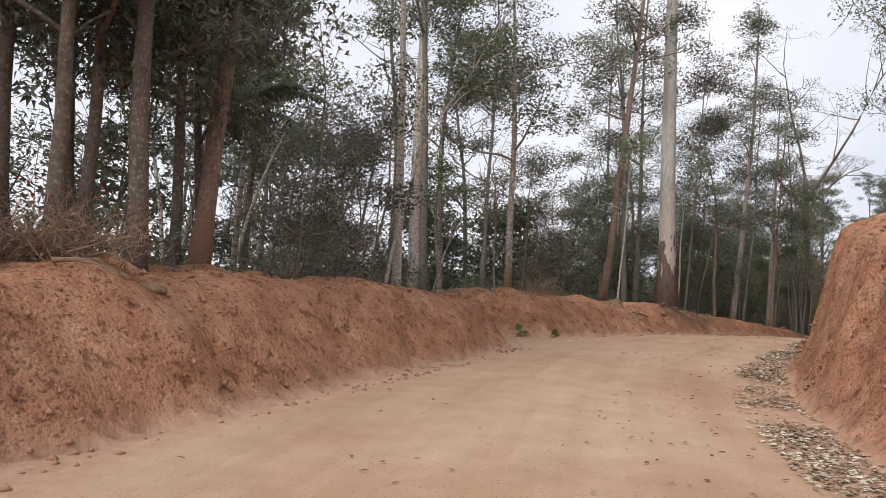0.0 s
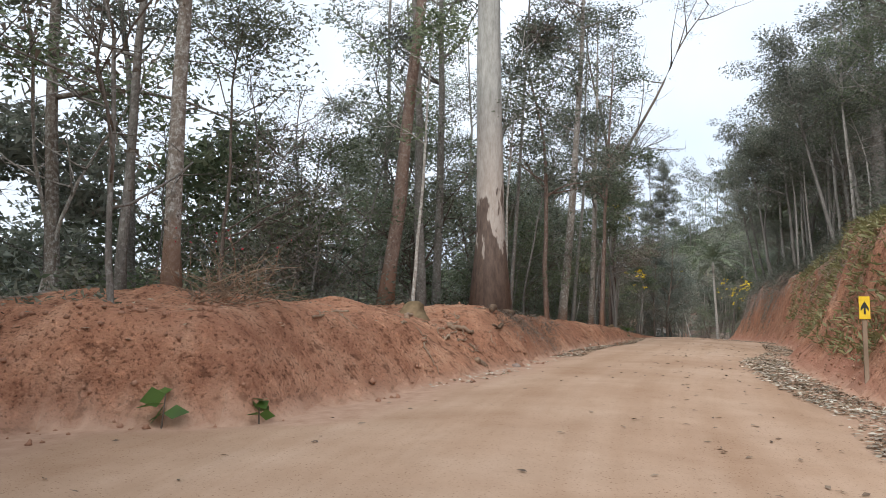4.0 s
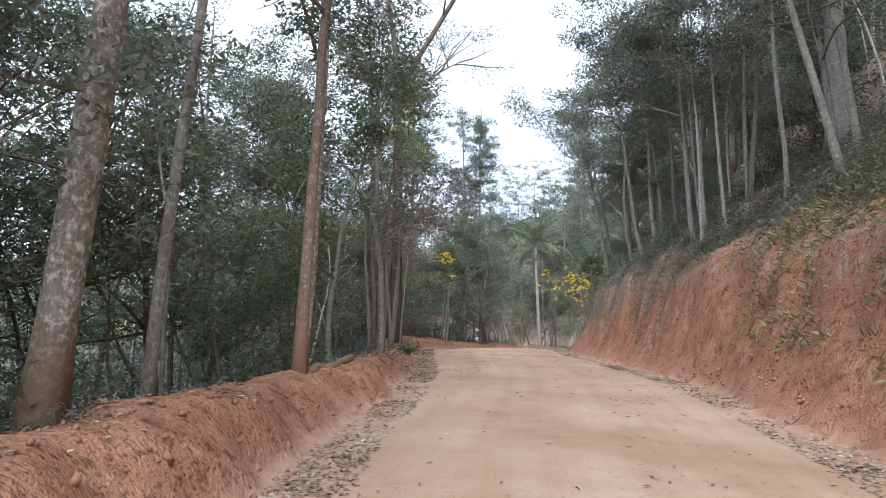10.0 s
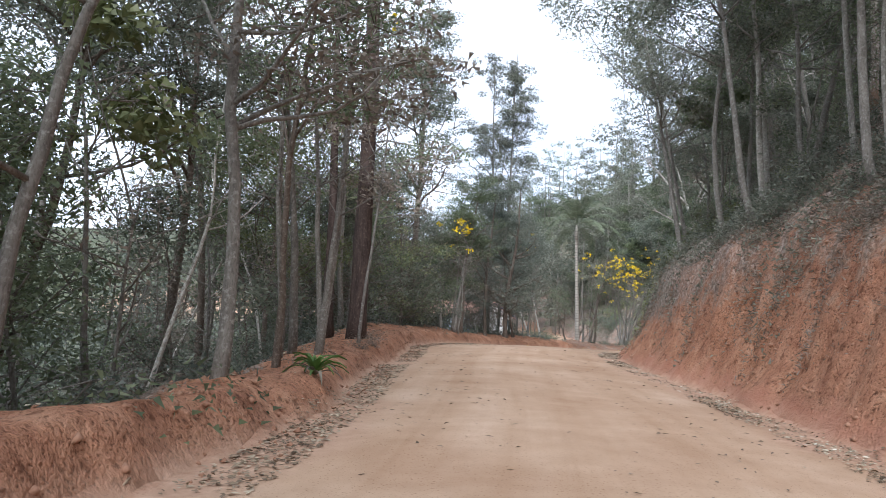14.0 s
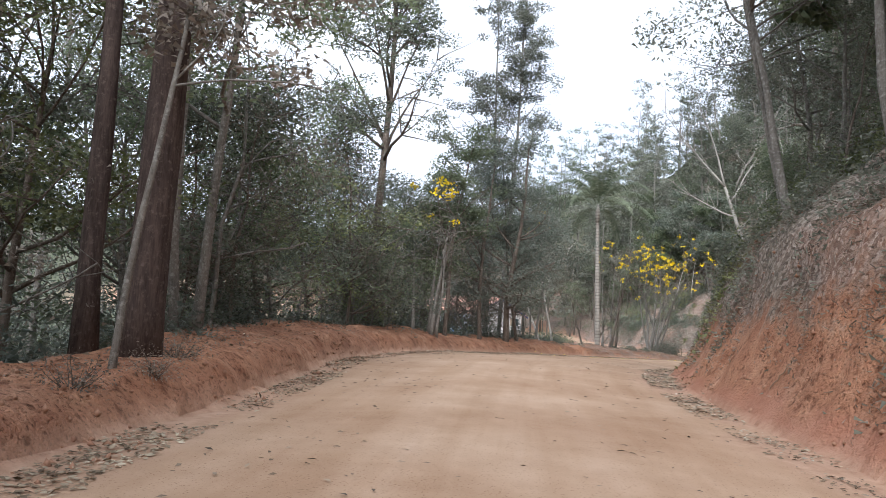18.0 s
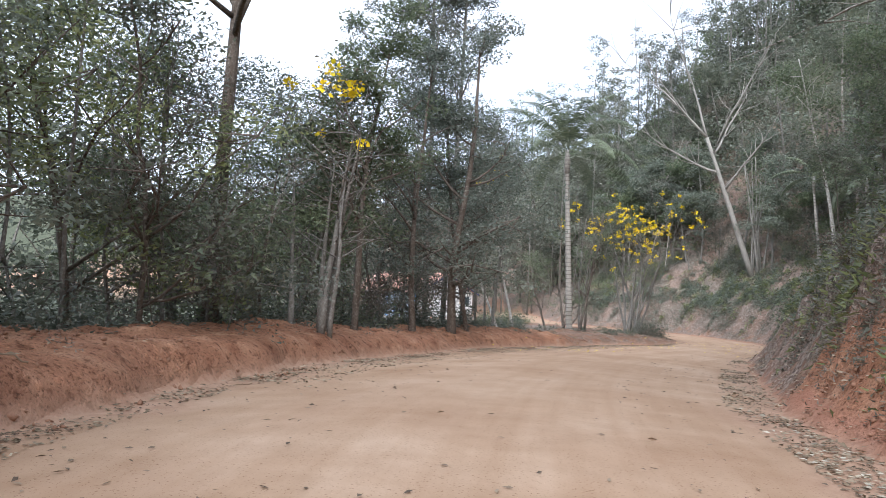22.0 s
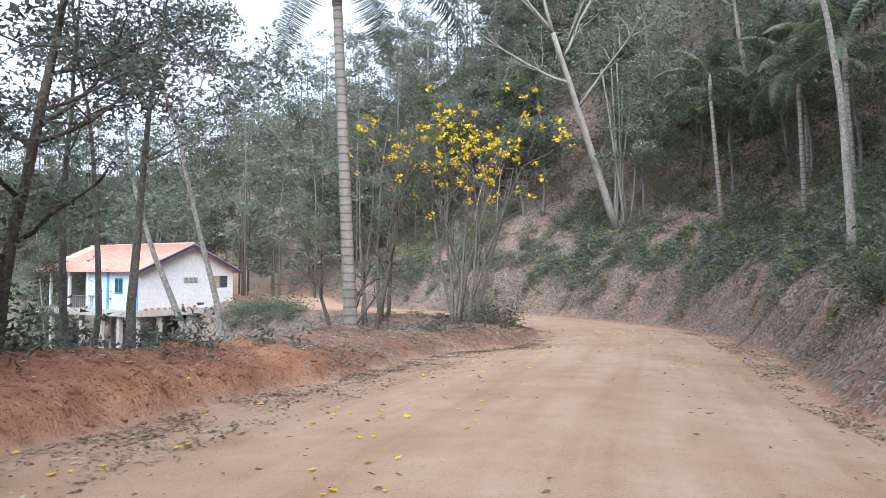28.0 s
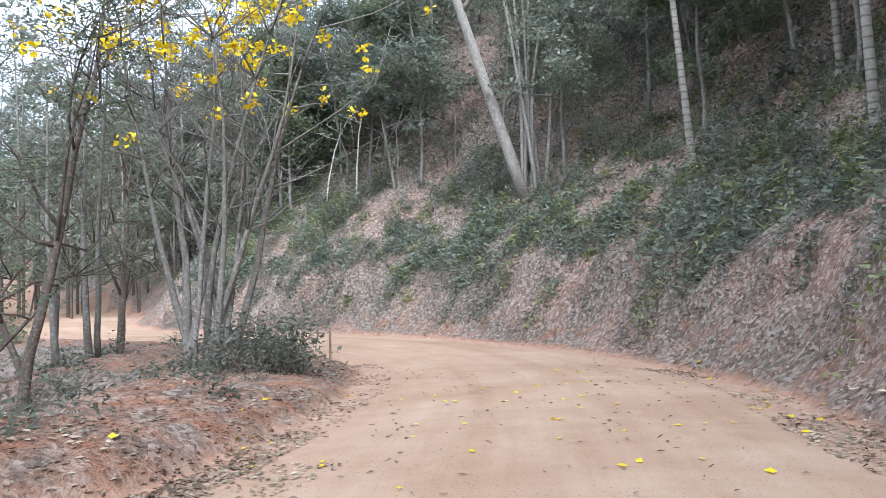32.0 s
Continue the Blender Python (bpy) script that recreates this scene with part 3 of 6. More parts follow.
def build_ground():
    gx, gy = grid_lines(-18, 27, 0.15, 900), grid_lines(-10, 160, 0.2, 1000)
    X, Y = np.meshgrid(gx, gy)
    z, road, verge, floor, s, u, v = land(X, Y)
    lane = along(X, Y)[1]
    nx, ny = len(gx), len(gy)
    i = np.arange((nx - 1) * (ny - 1))
    a = i // (nx - 1) * nx + i % (nx - 1)
    quads = np.stack([a, a + 1, a + nx + 1, a + nx], 1)
    fr = road[quads].mean(1) > 0.4
    wild = np.maximum(smooth01((np.abs(lane) - 16) / 14), smooth01((s - 205) / 20) * (1 - road)) * 0.9
    fresh = 0.85 * smooth01((v + 0.05) / 0.1) * smooth01((0.34 + 0.12 * field(s, z, 0.7, 43) - v) / 0.1) * smooth01((s - 20) / 10) * smooth01((108 - s) / 8)
    # pick marks and crumbled hollows in the cut faces
    face = smooth01(u / 0.3) * smooth01((3.0 - u) / 1.0) + smooth01(v / 0.3) * smooth01((3.4 - v) / 1.0)
    pit = face * (0.09 * field(s, z, 0.8, 41) + 0.05 * field(s, z, 0.45, 42))
    side = np.where(u > v, 1.0, -1.0)
    tx, ty = np.interp(s, ROAD_S, TANG[:, 0]), np.interp(s, ROAD_S, TANG[:, 1])
    co = np.stack([X.ravel() - ty * side * pit, Y.ravel() + tx * side * pit, z], 1)
    for name, mask, label, cat in (("road", fr, "tan packed-dirt road with dusty wheel lines and scattered leaves", "dirt road"),
                                   ("ground", ~fr, "red clay banks and leaf-littered forest slopes", "ground")):
        q = quads[mask]
        used, inv = np.unique(q, return_inverse=True)
        me = bpy.data.meshes.new(name)
        me.vertices.add(len(used))
        me.vertices.foreach_set("co", co[used].ravel())
        me.loops.add(4 * len(q))
        me.loops.foreach_set("vertex_index", inv.ravel())
        me.polygons.add(len(q))
        me.polygons.foreach_set("loop_start", np.arange(len(q)) * 4)
        me.polygons.foreach_set("use_smooth", np.ones(len(q), bool))
        me.update(calc_edges=True)
        for key, val in (("road", road), ("verge", verge), ("floor", floor), ("lane", lane * 1.5), ("run", s * 0.05), ("fresh", fresh), ("wild", wild)):
            at = me.attributes.new(key, 'FLOAT', 'POINT')
            at.data.foreach_set("value", val[used].astype(np.float32))
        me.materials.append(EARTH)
        tagged(new(name, me), label, cat, kind="structure")


build_ground()

# ---- trees and shrubs ----
def bent(rng, p0, direction, length, n, wander, lift=0.0):
    """A wandering line of n points from p0."""
    p, d = np.array(p0, float), np.array(direction, float)
    out = [p.copy()]
    for _ in range(n - 1):
        d = d / np.linalg.norm(d)
        d = d + rng.standard_normal(3) * wander + [0, 0, lift]
        d /= np.linalg.norm(d)
        p = p + d * length / (n - 1)
        out.append(p.copy())
    return np.array(out)


def grow_tree(rng, name, label, tall, radius, bark, leaf_mat, clear=0.5, spread=3.0, limbs=9, twigs=4, count=2400, leaf=0.2,
              lean=(0, 0), wander=0.05, category="tree", group="", clump=0.55, sides=8, droop=0.3, rise=0.5, leaf_label="", aspect=0.42, flare=1.35):
    """A tree at the origin: trunk with limbs, and a crown of single leaves round its twigs."""
    root = tagged(new(name), label, category, group)
    d0 = np.array([lean[0], lean[1], 1.0])
    stem = bent(rng, (0, 0, -0.5), d0, tall + 0.5, 13, wander, 0.02)
    f = np.linspace(0, 1, 13)
    rad = radius * (1 - 0.82 * f) * np.where(f < 0.06, flare, 1)
    wood, tips = [tube(stem, rad, sides, 0.04, rng)], []
    starts = np.sort(rng.uniform(clear, 0.97, limbs))
    for k in starts:
        i = k * 12
        a = int(i)
        p = stem[a] + (stem[min(a + 1, 12)] - stem[a]) * (i - a)
        th = rng.uniform(0, 2 * math.pi)
        ln = spread * (1.15 - 0.75 * (k - clear) / (1 - clear + 1e-6)) * rng.uniform(0.65, 1.2)
        br = bent(rng, p, (math.cos(th), math.sin(th), rise * rng.uniform(0.3, 1.6)), ln, 6, 0.16, 0.05)
        r0 = max(0.012, radius * (1 - 0.82 * k) * 0.55)
        wood.append(tube(br, np.linspace(r0, 0.012, 6), 5))
        tips += [br[3], br[4], br[5]]
        for _ in range(twigs):
            j = rng.integers(2, 6)
            tw = bent(rng, br[j], rng.standard_normal(3) * [1, 1, 0.6] + [0, 0, 0.25], ln * rng.uniform(0.25, 0.5), 4, 0.2)
            wood.append(tube(tw[::3] if tall < 9 else tw, np.linspace(r0 * 0.4 + 0.004, 0.005, 2 if tall < 9 else 4), 3))
            tips += [tw[1], tw[2], tw[3], tw[3]]
    tips.append(stem[-1])
    part("trunk", join(wood), bark, root)
    if count:
        tips = np.array(tips)
        n = int(count * 2.3)
        pads = max(9, n // 105)
        at = tips[rng.integers(0, len(tips), pads)] + rng.standard_normal((pads, 3)) * [0.3, 0.3, 0.15]
        size = rng.uniform(0.55, 1.5, pads)
        which = rng.choice(pads, n, p=size ** 2 / (size ** 2).sum())
        ball = rng.standard_normal((n, 3))
        ball *= (rng.uniform(0.15, 1.0, n) ** 0.5 / np.linalg.norm(ball, axis=1))[:, None]
        c = at[which] + ball * [0.72, 0.72, 0.36] * (0.5 + clump) * size[which][:, None]
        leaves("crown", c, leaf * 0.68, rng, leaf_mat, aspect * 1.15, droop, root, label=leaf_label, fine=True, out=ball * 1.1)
    return root


def grow_shrub(rng, name, label, tall, wide, leaf_mat, count=700, leaf=0.16, category="shrub", stems=7, aspect=0.4):
    root = tagged(new(name), label, category)
    wood, tips = [], []
    for _ in range(stems):
        th = rng.uniform(0, 2 * math.pi)
        st = bent(rng, (rng.uniform(-.15, .15), rng.uniform(-.15, .15), -0.2), (math.cos(th) * 0.6 * wide / tall, math.sin(th) * 0.6 * wide / tall, 1), tall * rng.uniform(0.6, 1.1), 6, 0.14)
        wood.append(tube(st, np.linspace(0.018, 0.004, 6), 4))
        tips += list(st[1:])
    part("woody_base", join(wood), BARK_BROWN, root)
    tips = np.array(tips)
    c = tips[rng.integers(0, len(tips), count)] + rng.standard_normal((count, 3)) * [wide * 0.22, wide * 0.22, tall * 0.12]
    leaves("foliage", c, leaf, rng, leaf_mat, aspect, 0.15, root)
    return root


def put(proto, x, y, scale=1.0, turn=0.0, sink=0.0, tilt=(0, 0), z=None, label=""):
    m = pose(x, y, (height(x, y) if z is None else z) - sink, tilt[0], tilt[1], turn) @ Matrix.Diagonal((scale, scale, scale, 1))
    ob = copy_thing(proto, m)
    if label:
        ob["label"] = label
    return ob


def drop_proto(ob):
    """Takes a pattern tree out of the scene once it has been copied."""
    for o in (*ob.children_recursive, ob):
        bpy.data.objects.remove(o)


R = np.random.default_rng(7)
TALL_L = "tall slender forest tree with pale lichen-blotched trunk"
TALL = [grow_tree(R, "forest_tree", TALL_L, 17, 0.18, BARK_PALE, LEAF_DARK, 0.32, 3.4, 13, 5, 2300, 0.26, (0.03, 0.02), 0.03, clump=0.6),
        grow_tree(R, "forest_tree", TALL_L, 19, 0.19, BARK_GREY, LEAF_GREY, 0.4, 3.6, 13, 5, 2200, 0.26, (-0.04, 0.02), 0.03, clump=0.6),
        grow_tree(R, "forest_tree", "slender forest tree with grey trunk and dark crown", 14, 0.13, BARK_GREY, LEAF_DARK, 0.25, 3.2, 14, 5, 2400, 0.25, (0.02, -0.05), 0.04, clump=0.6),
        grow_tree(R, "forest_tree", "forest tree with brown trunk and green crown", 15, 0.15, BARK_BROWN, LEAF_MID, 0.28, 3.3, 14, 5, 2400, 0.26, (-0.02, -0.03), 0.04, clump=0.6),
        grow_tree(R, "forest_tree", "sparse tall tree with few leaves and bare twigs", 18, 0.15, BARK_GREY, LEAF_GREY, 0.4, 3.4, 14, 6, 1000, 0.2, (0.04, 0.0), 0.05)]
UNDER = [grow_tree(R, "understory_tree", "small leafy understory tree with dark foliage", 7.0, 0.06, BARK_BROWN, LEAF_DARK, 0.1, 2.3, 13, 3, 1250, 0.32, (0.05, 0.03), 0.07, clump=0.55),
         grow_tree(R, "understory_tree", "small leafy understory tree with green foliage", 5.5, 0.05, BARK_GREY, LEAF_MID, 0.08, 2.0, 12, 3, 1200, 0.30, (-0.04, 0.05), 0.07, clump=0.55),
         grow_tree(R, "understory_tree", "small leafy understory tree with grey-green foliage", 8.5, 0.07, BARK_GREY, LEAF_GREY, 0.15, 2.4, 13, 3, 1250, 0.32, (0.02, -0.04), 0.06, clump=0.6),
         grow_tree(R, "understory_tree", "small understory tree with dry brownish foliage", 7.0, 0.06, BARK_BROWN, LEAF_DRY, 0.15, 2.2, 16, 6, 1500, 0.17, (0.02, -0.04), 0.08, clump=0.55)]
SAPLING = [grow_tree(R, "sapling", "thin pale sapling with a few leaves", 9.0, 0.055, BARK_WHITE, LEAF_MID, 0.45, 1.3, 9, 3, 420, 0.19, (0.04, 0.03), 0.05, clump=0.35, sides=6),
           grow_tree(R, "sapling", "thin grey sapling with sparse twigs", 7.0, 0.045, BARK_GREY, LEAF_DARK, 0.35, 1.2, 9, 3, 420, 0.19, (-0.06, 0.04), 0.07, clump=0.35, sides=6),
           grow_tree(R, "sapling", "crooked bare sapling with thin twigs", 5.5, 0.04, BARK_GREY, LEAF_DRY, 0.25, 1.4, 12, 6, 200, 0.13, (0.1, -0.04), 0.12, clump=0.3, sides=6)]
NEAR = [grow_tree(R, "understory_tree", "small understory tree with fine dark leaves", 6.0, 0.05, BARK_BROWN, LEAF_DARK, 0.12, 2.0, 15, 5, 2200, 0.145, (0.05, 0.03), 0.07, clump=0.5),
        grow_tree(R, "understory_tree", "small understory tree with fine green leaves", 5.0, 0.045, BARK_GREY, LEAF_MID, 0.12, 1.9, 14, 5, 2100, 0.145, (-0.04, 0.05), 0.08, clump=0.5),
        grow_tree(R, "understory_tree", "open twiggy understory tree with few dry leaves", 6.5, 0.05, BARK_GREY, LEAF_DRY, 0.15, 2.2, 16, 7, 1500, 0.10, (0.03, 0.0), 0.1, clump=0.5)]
SHRUB = [grow_shrub(R, "shrub", "dark green leafy forest shrub", 1.5, 1.6, LEAF_DARK, 800, 0.15),
         grow_shrub(R, "shrub", "low green leafy forest shrub", 1.1, 1.5, LEAF_MID, 750, 0.14),
         grow_shrub(R, "shrub", "grey-green bushy shrub on the slope", 1.8, 1.8, LEAF_GREY, 800, 0.15),
         grow_shrub(R, "shrub", "dry twiggy shrub with brown leaves", 1.2, 1.4, LEAF_DRY, 600, 0.10, stems=16)]

SPOTS = []


def free(x, y, gap):
    if any((x - a) ** 2 + (y - b) ** 2 < gap * gap for a, b in SPOTS):
        return False
    SPOTS.append((x, y))
    return True


def beside(s, side, off):
    """A place off metres past the road's edge at s along it; side 1 is the left."""
    i = int(np.clip(np.searchsorted(ROAD_S, s), 1, len(ROAD_S) - 1))
    d = (table(s, LEFT_EDGE) if side > 0 else table(s, RIGHT_EDGE)) + off
    t = TANG[i]
    return ROAD[i, 0] - side * t[1] * d, ROAD[i, 1] + side * t[0] * d


# trees that stand out, each at its own place
def lone(x, y, label, tall, radius, bark, leaf_mat, name="tree", seed=1, z=None, **kw):
    ob = grow_tree(np.random.default_rng(seed), name, label, tall, radius, bark, leaf_mat, **kw)
    ob.matrix_basis = pose(x, y, height(x, y) if z is None else z)
    SPOTS.append((x, y))
    return ob


EUC_BARK, _n, _l, _b = material("peeling_eucalyptus_bark", 0.75, 0.2)
_tc = _n.new("ShaderNodeTexCoord")
_mp = _n.new("ShaderNodeMapping")
_mp.inputs["Scale"].default_value = (1.6, 1.6, 0.45)
_l.new(_tc.outputs["Object"], _mp.inputs["Vector"])
_flake = noise_tex(_n, _l, _mp.outputs["Vector"], 1.6, 4, 0.55)
_streak = noise_tex(_n, _l, _mp.outputs["Vector"], 6.0, 5, 0.7)
_sep = _n.new("ShaderNodeSeparateXYZ")
_l.new(_tc.outputs["Object"], _sep.inputs["Vector"])
_grey = ramp_of(_n, _l, _streak.outputs["Fac"], [(0.3, (0.27, 0.26, 0.23)), (0.7, (0.50, 0.48, 0.44))])
_pink = ramp_of(_n, _l, _streak.outputs["Fac"], [(0.3, (0.38, 0.31, 0.26)), (0.7, (0.55, 0.49, 0.43))])
_brown = ramp_of(_n, _l, _streak.outputs["Fac"], [(0.3, (0.095, 0.07, 0.058)), (0.7, (0.205, 0.15, 0.12))])
_up = _n.new("ShaderNodeMapRange")
_up.inputs["From Min"].default_value, _up.inputs["From Max"].default_value = 3.4, 6.0
_l.new(_sep.outputs["Z"], _up.inputs["Value"])
_hi = mix_of(_n, _l, _up.outputs["Result"], _pink.outputs["Color"], _grey.outputs["Color"])
_down = _n.new("ShaderNodeMapRange")
_down.inputs["From Min"].default_value, _down.inputs["From Max"].default_value = 0.4, 4.6
_down.inputs["To Min"].default_value, _down.inputs["To Max"].default_value = 0.30, -0.12
_l.new(_sep.outputs["Z"], _down.inputs["Value"])
_sum = _n.new("ShaderNodeMath")
_l.new(_flake.outputs["Fac"], _sum.inputs[0])
_l.new(_down.outputs["Result"], _sum.inputs[1])
_k = ramp_of(_n, _l, _sum.outputs["Value"], [(0.57, (0, 0, 0)), (0.60, (1, 1, 1))])
_l.new(mix_of(_n, _l, _k.outputs["Color"], _hi, _brown.outputs["Color"]), _b.inputs["Base Color"])
bump_of(_n, _l, _b, _k.outputs["Color"], 0.4, 0.02)

lone(-9.78, 33.65, "giant eucalyptus with peeling brown and grey bark", 31, 0.41, EUC_BARK, LEAF_GREY, "eucalyptus_tree", 3, clear=0.5, spread=6.0, limbs=12,
     twigs=6, count=2600, leaf=0.22, wander=0.006, sides=20, lean=(-0.02, 0.0), clump=0.8, flare=1.6)
SPOTS += [(-9.6, 32.4), (-9.2, 31.5), (-10.0, 34.6), (-9.0, 33.6), (-9.4, 30.6)]


def fork_tree(x, y):
    """The great dark tree that forks high up into bare, wide-flung limbs."""
    rng = np.random.default_rng(50)
    root = tagged(new("forked_tree"), "tall dark-trunked tree forking into bare wide limbs", "tree")
    main = bent(rng, (0, 0, -0.5), (0.0, 0.0, 1), 12.8, 12, 0.006)
    part("trunk", join([tube(main, np.r_[0.34, np.linspace(0.27, 0.2, 11)], 14, 0.05, rng)]), BARK_DARK, root)
    tips = []
    for a, r0, ln in (((0.62, -0.1, 0.85), 0.15, 15), ((0.02, 0.1, 1.0), 0.16, 13), ((-0.55, 0.3, 0.9), 0.1, 10), ((0.3, 0.7, 0.8), 0.09, 9)):
        limb = bent(rng, main[-1] if ln > 10 else main[-2], a, ln, 12, 0.06, 0.015)
        wood = [tube(limb, np.linspace(r0, 0.03, 12), 9)]
        for j in (3, 5, 6, 7, 8, 9, 10, 11):
            br = bent(rng, limb[j], np.array(a) * 0.6 + rng.standard_normal(3) * [0.8, 0.8, 0.3] + [0, 0, 0.3], ln * rng.uniform(0.2, 0.42), 7, 0.12)
            wood.append(tube(br, np.linspace(0.05, 0.012, 7), 5))
            for _ in range(5):
                tw = bent(rng, br[int(rng.integers(2, 7))], rng.standard_normal(3) + [0, 0, 0.3], ln * rng.uniform(0.08, 0.16), 4, 0.15)
                wood.append(tube(tw, np.linspace(0.018, 0.006, 4), 3))
                tips.append(tw[-1])
        part("limb", join(wood), BARK_BROWN, root)
    tips = np.array(tips)[rng.permutation(len(tips))[:90]]
    c = tips[rng.integers(0, len(tips), 5200)] + rng.standard_normal((5200, 3)) * [0.42, 0.42, 0.13]
    leaves("crown", c, 0.13, rng, LEAF_GREY, 0.45, 0.2, root, fine=True)
    root.matrix_basis = pose(x, y, height(x, y))
    SPOTS.append((x, y))


# dark wood at the head of the first bank
PINE_L = "dark-trunked tree with dense dark hanging foliage"
for i, (x, y, r, h) in enumerate([(-9.9, 5.4, 0.13, 15), (-10.9, 6.4, 0.12, 16), (-11.6, 5.6, 0.14, 17), (-9.6, 6.5, 0.16, 16), (-11.3, 8.4, 0.11, 15), (-13.4, 7.6, 0.13, 17), (-12.6, 10.2, 0.10, 15)]):
    lone(x, y, PINE_L, h, r, BARK_BROWN, LEAF_DARK, "forest_tree", 20 + i, clear=0.2, spread=2.4, limbs=22, twigs=5, count=7000, leaf=0.2, aspect=0.4, droop=0.8, lean=(-0.07, -0.04), wander=0.03)
lone(-10.86, 8.55, "leaning tree with reddish lichen-spotted trunk", 17, 0.19, BARK_RED, LEAF_DARK, "forest_tree", 31, clear=0.3, spread=2.6, limbs=16, twigs=5, count=4600, leaf=0.18, aspect=0.3, droop=0.8, lean=(0.0, 0.04), wander=0.02)
lone(-16.98, 24.02, "tall tree with thick white lichened trunk", 23, 0.31, BARK_WHITE, LEAF_GREY, "forest_tree", 32, clear=0.42, spread=4.0, limbs=12, twigs=5, count=3200, lean=(-0.08, -0.03), wander=0.02, sides=12)
lone(-12.91, 17.29, "slim pale tree with mud-stained foot", 16, 0.15, BARK_WHITE, LEAF_MID, "forest_tree", 33, clear=0.5, spread=1.8, limbs=9, count=1600, lean=(-0.03, 0.0), wander=0.03)
lone(-15.55, 22.58, "tree with grey trunk behind a white one", 20, 0.17, BARK_GREY, LEAF_DARK, "forest_tree", 34, clear=0.4, spread=3.2, limbs=12, count=2800, lean=(-0.07, -0.02), wander=0.03)
lone(-14.5, 25.0, "thin grey forest tree with dark crown", 15, 0.10, BARK_GREY, LEAF_DARK, "forest_tree", 35, clear=0.3, spread=3.0, limbs=13, count=3000, wander=0.03)
lone(-13.0, 24.4, "forest tree with pale base and dark dense crown", 16, 0.15, BARK_PALE, LEAF_DARK, "forest_tree", 36, clear=0.28, spread=3.4, limbs=14, count=4200, wander=0.03)
lone(-12.15, 31.7, "leaning tree with reddish lichen-spotted trunk", 19, 0.20, BARK_RED, LEAF_DARK, "forest_tree", 37, clear=0.45, spread=3.4, limbs=11, count=2500, lean=(0.09, 0.03), wander=0.02, sides=12)
lone(-11.0, 30.6, "slim pale sapling beside a leaning tree", 8, 0.05, BARK_WHITE, LEAF_MID, "sapling", 38, clear=0.5, spread=1.2, limbs=8, count=500, wander=0.03)
lone(-11.5, 32.9, "grey forked tree with open crown", 17, 0.15, BARK_GREY, LEAF_GREY, "forest_tree", 39, clear=0.35, spread=3.5, limbs=10, count=1800, lean=(-0.03, 0.02), wander=0.04)
lone(-12.1, 36.3, "grey forest tree with open crown", 19, 0.15, BARK_GREY, LEAF_GREY, "forest_tree", 40, clear=0.4, spread=3.5, limbs=11, count=2200, lean=(0.04, 0.02), wander=0.03)
lone(-9.8, 35.6, "slender pale sapling beside the eucalyptus", 9, 0.05, BARK_WHITE, LEAF_DARK, "sapling", 41, clear=0.5, spread=1.3, limbs=9, count=700, lean=(0.06, 0.02), wander=0.03)
lone(-10.13, 38.03, "straight smooth grey pole-like tree", 15, 0.075, BARK_GREY, LEAF_DRY, "forest_tree", 42, clear=0.6, spread=2.0, limbs=9, count=1200, lean=(0.06, 0.0), wander=0.008)
lone(-9.3, 40.93, "crooked tree with reddish mud-stained trunk", 11, 0.11, BARK_RED, LEAF_DARK, "forest_tree", 43, clear=0.4, spread=2.6, limbs=10, count=2400, lean=(0.0, 0.04), wander=0.07)
lone(-9.3, 45.2, "tree with white-blotched trunk leaning to the road", 20, 0.20, BARK_PALE, LEAF_DARK, "forest_tree", 44, clear=0.42, spread=3.3, limbs=12, count=2800, lean=(0.05, 0.04), wander=0.015, sides=12)
lone(-9.0, 46.9, "grey forest tree with thin trunk", 15, 0.09, BARK_GREY, LEAF_DARK, "forest_tree", 45, clear=0.4, spread=2.4, limbs=11, count=2200, lean=(0.06, 0.03), wander=0.03)
lone(-7.93, 50.14, "crooked tree with reddish mud-stained trunk", 14, 0.12, BARK_RED, LEAF_MID, "forest_tree", 46, clear=0.45, spread=2.2, limbs=10, count=1600, lean=(0.02, 0.05), wander=0.04)
lone(-8.9, 54.2, "tree with white-blotched trunk beside the berm", 18, 0.17, BARK_PALE, LEAF_DARK, "forest_tree", 47, clear=0.4, spread=3.0, limbs=12, count=2600, lean=(0.09, 0.03), wander=0.015, sides=12)
lone(-8.65, 56.9, "crooked forked tree with grey bark", 9, 0.09, BARK_GREY, LEAF_MID, "forest_tree", 48, clear=0.3, spread=3.0, limbs=10, count=2600, lean=(-0.14, 0.02), wander=0.09)
lone(-7.82, 60.03, "forked tree with smooth grey trunk on the berm", 12, 0.11, BARK_GREY, LEAF_DRY, "forest_tree", 49, clear=0.3, spread=3.0, limbs=12, count=2600, lean=(0.02, 0.03), wander=0.05)
fork_tree(-8.62, 73.0)
lone(-9.54, 73.18, "dark-trunked tree beside a larger one", 19, 0.17, BARK_DARK, LEAF_DARK, "forest_tree", 51, clear=0.5, spread=4.0, limbs=8, twigs=5, count=2500, lean=(-0.03, 0.02), wander=0.02, sides=12, rise=1.0)
lone(-8.3, 71.7, "thin pale tree before dark trunks", 9, 0.055, BARK_GREY, LEAF_DRY, "forest_tree", 205, clear=0.4, spread=2.2, limbs=9, count=900, lean=(0.04, 0.0), wander=0.03)
lone(-8.4, 64.4, "dark forked tree behind the berm", 10, 0.085, BARK_BROWN, LEAF_MID, "forest_tree", 206, clear=0.35, spread=3.4, limbs=9, twigs=6, count=2600, lean=(-0.03, 0.0), wander=0.06, rise=1.3)
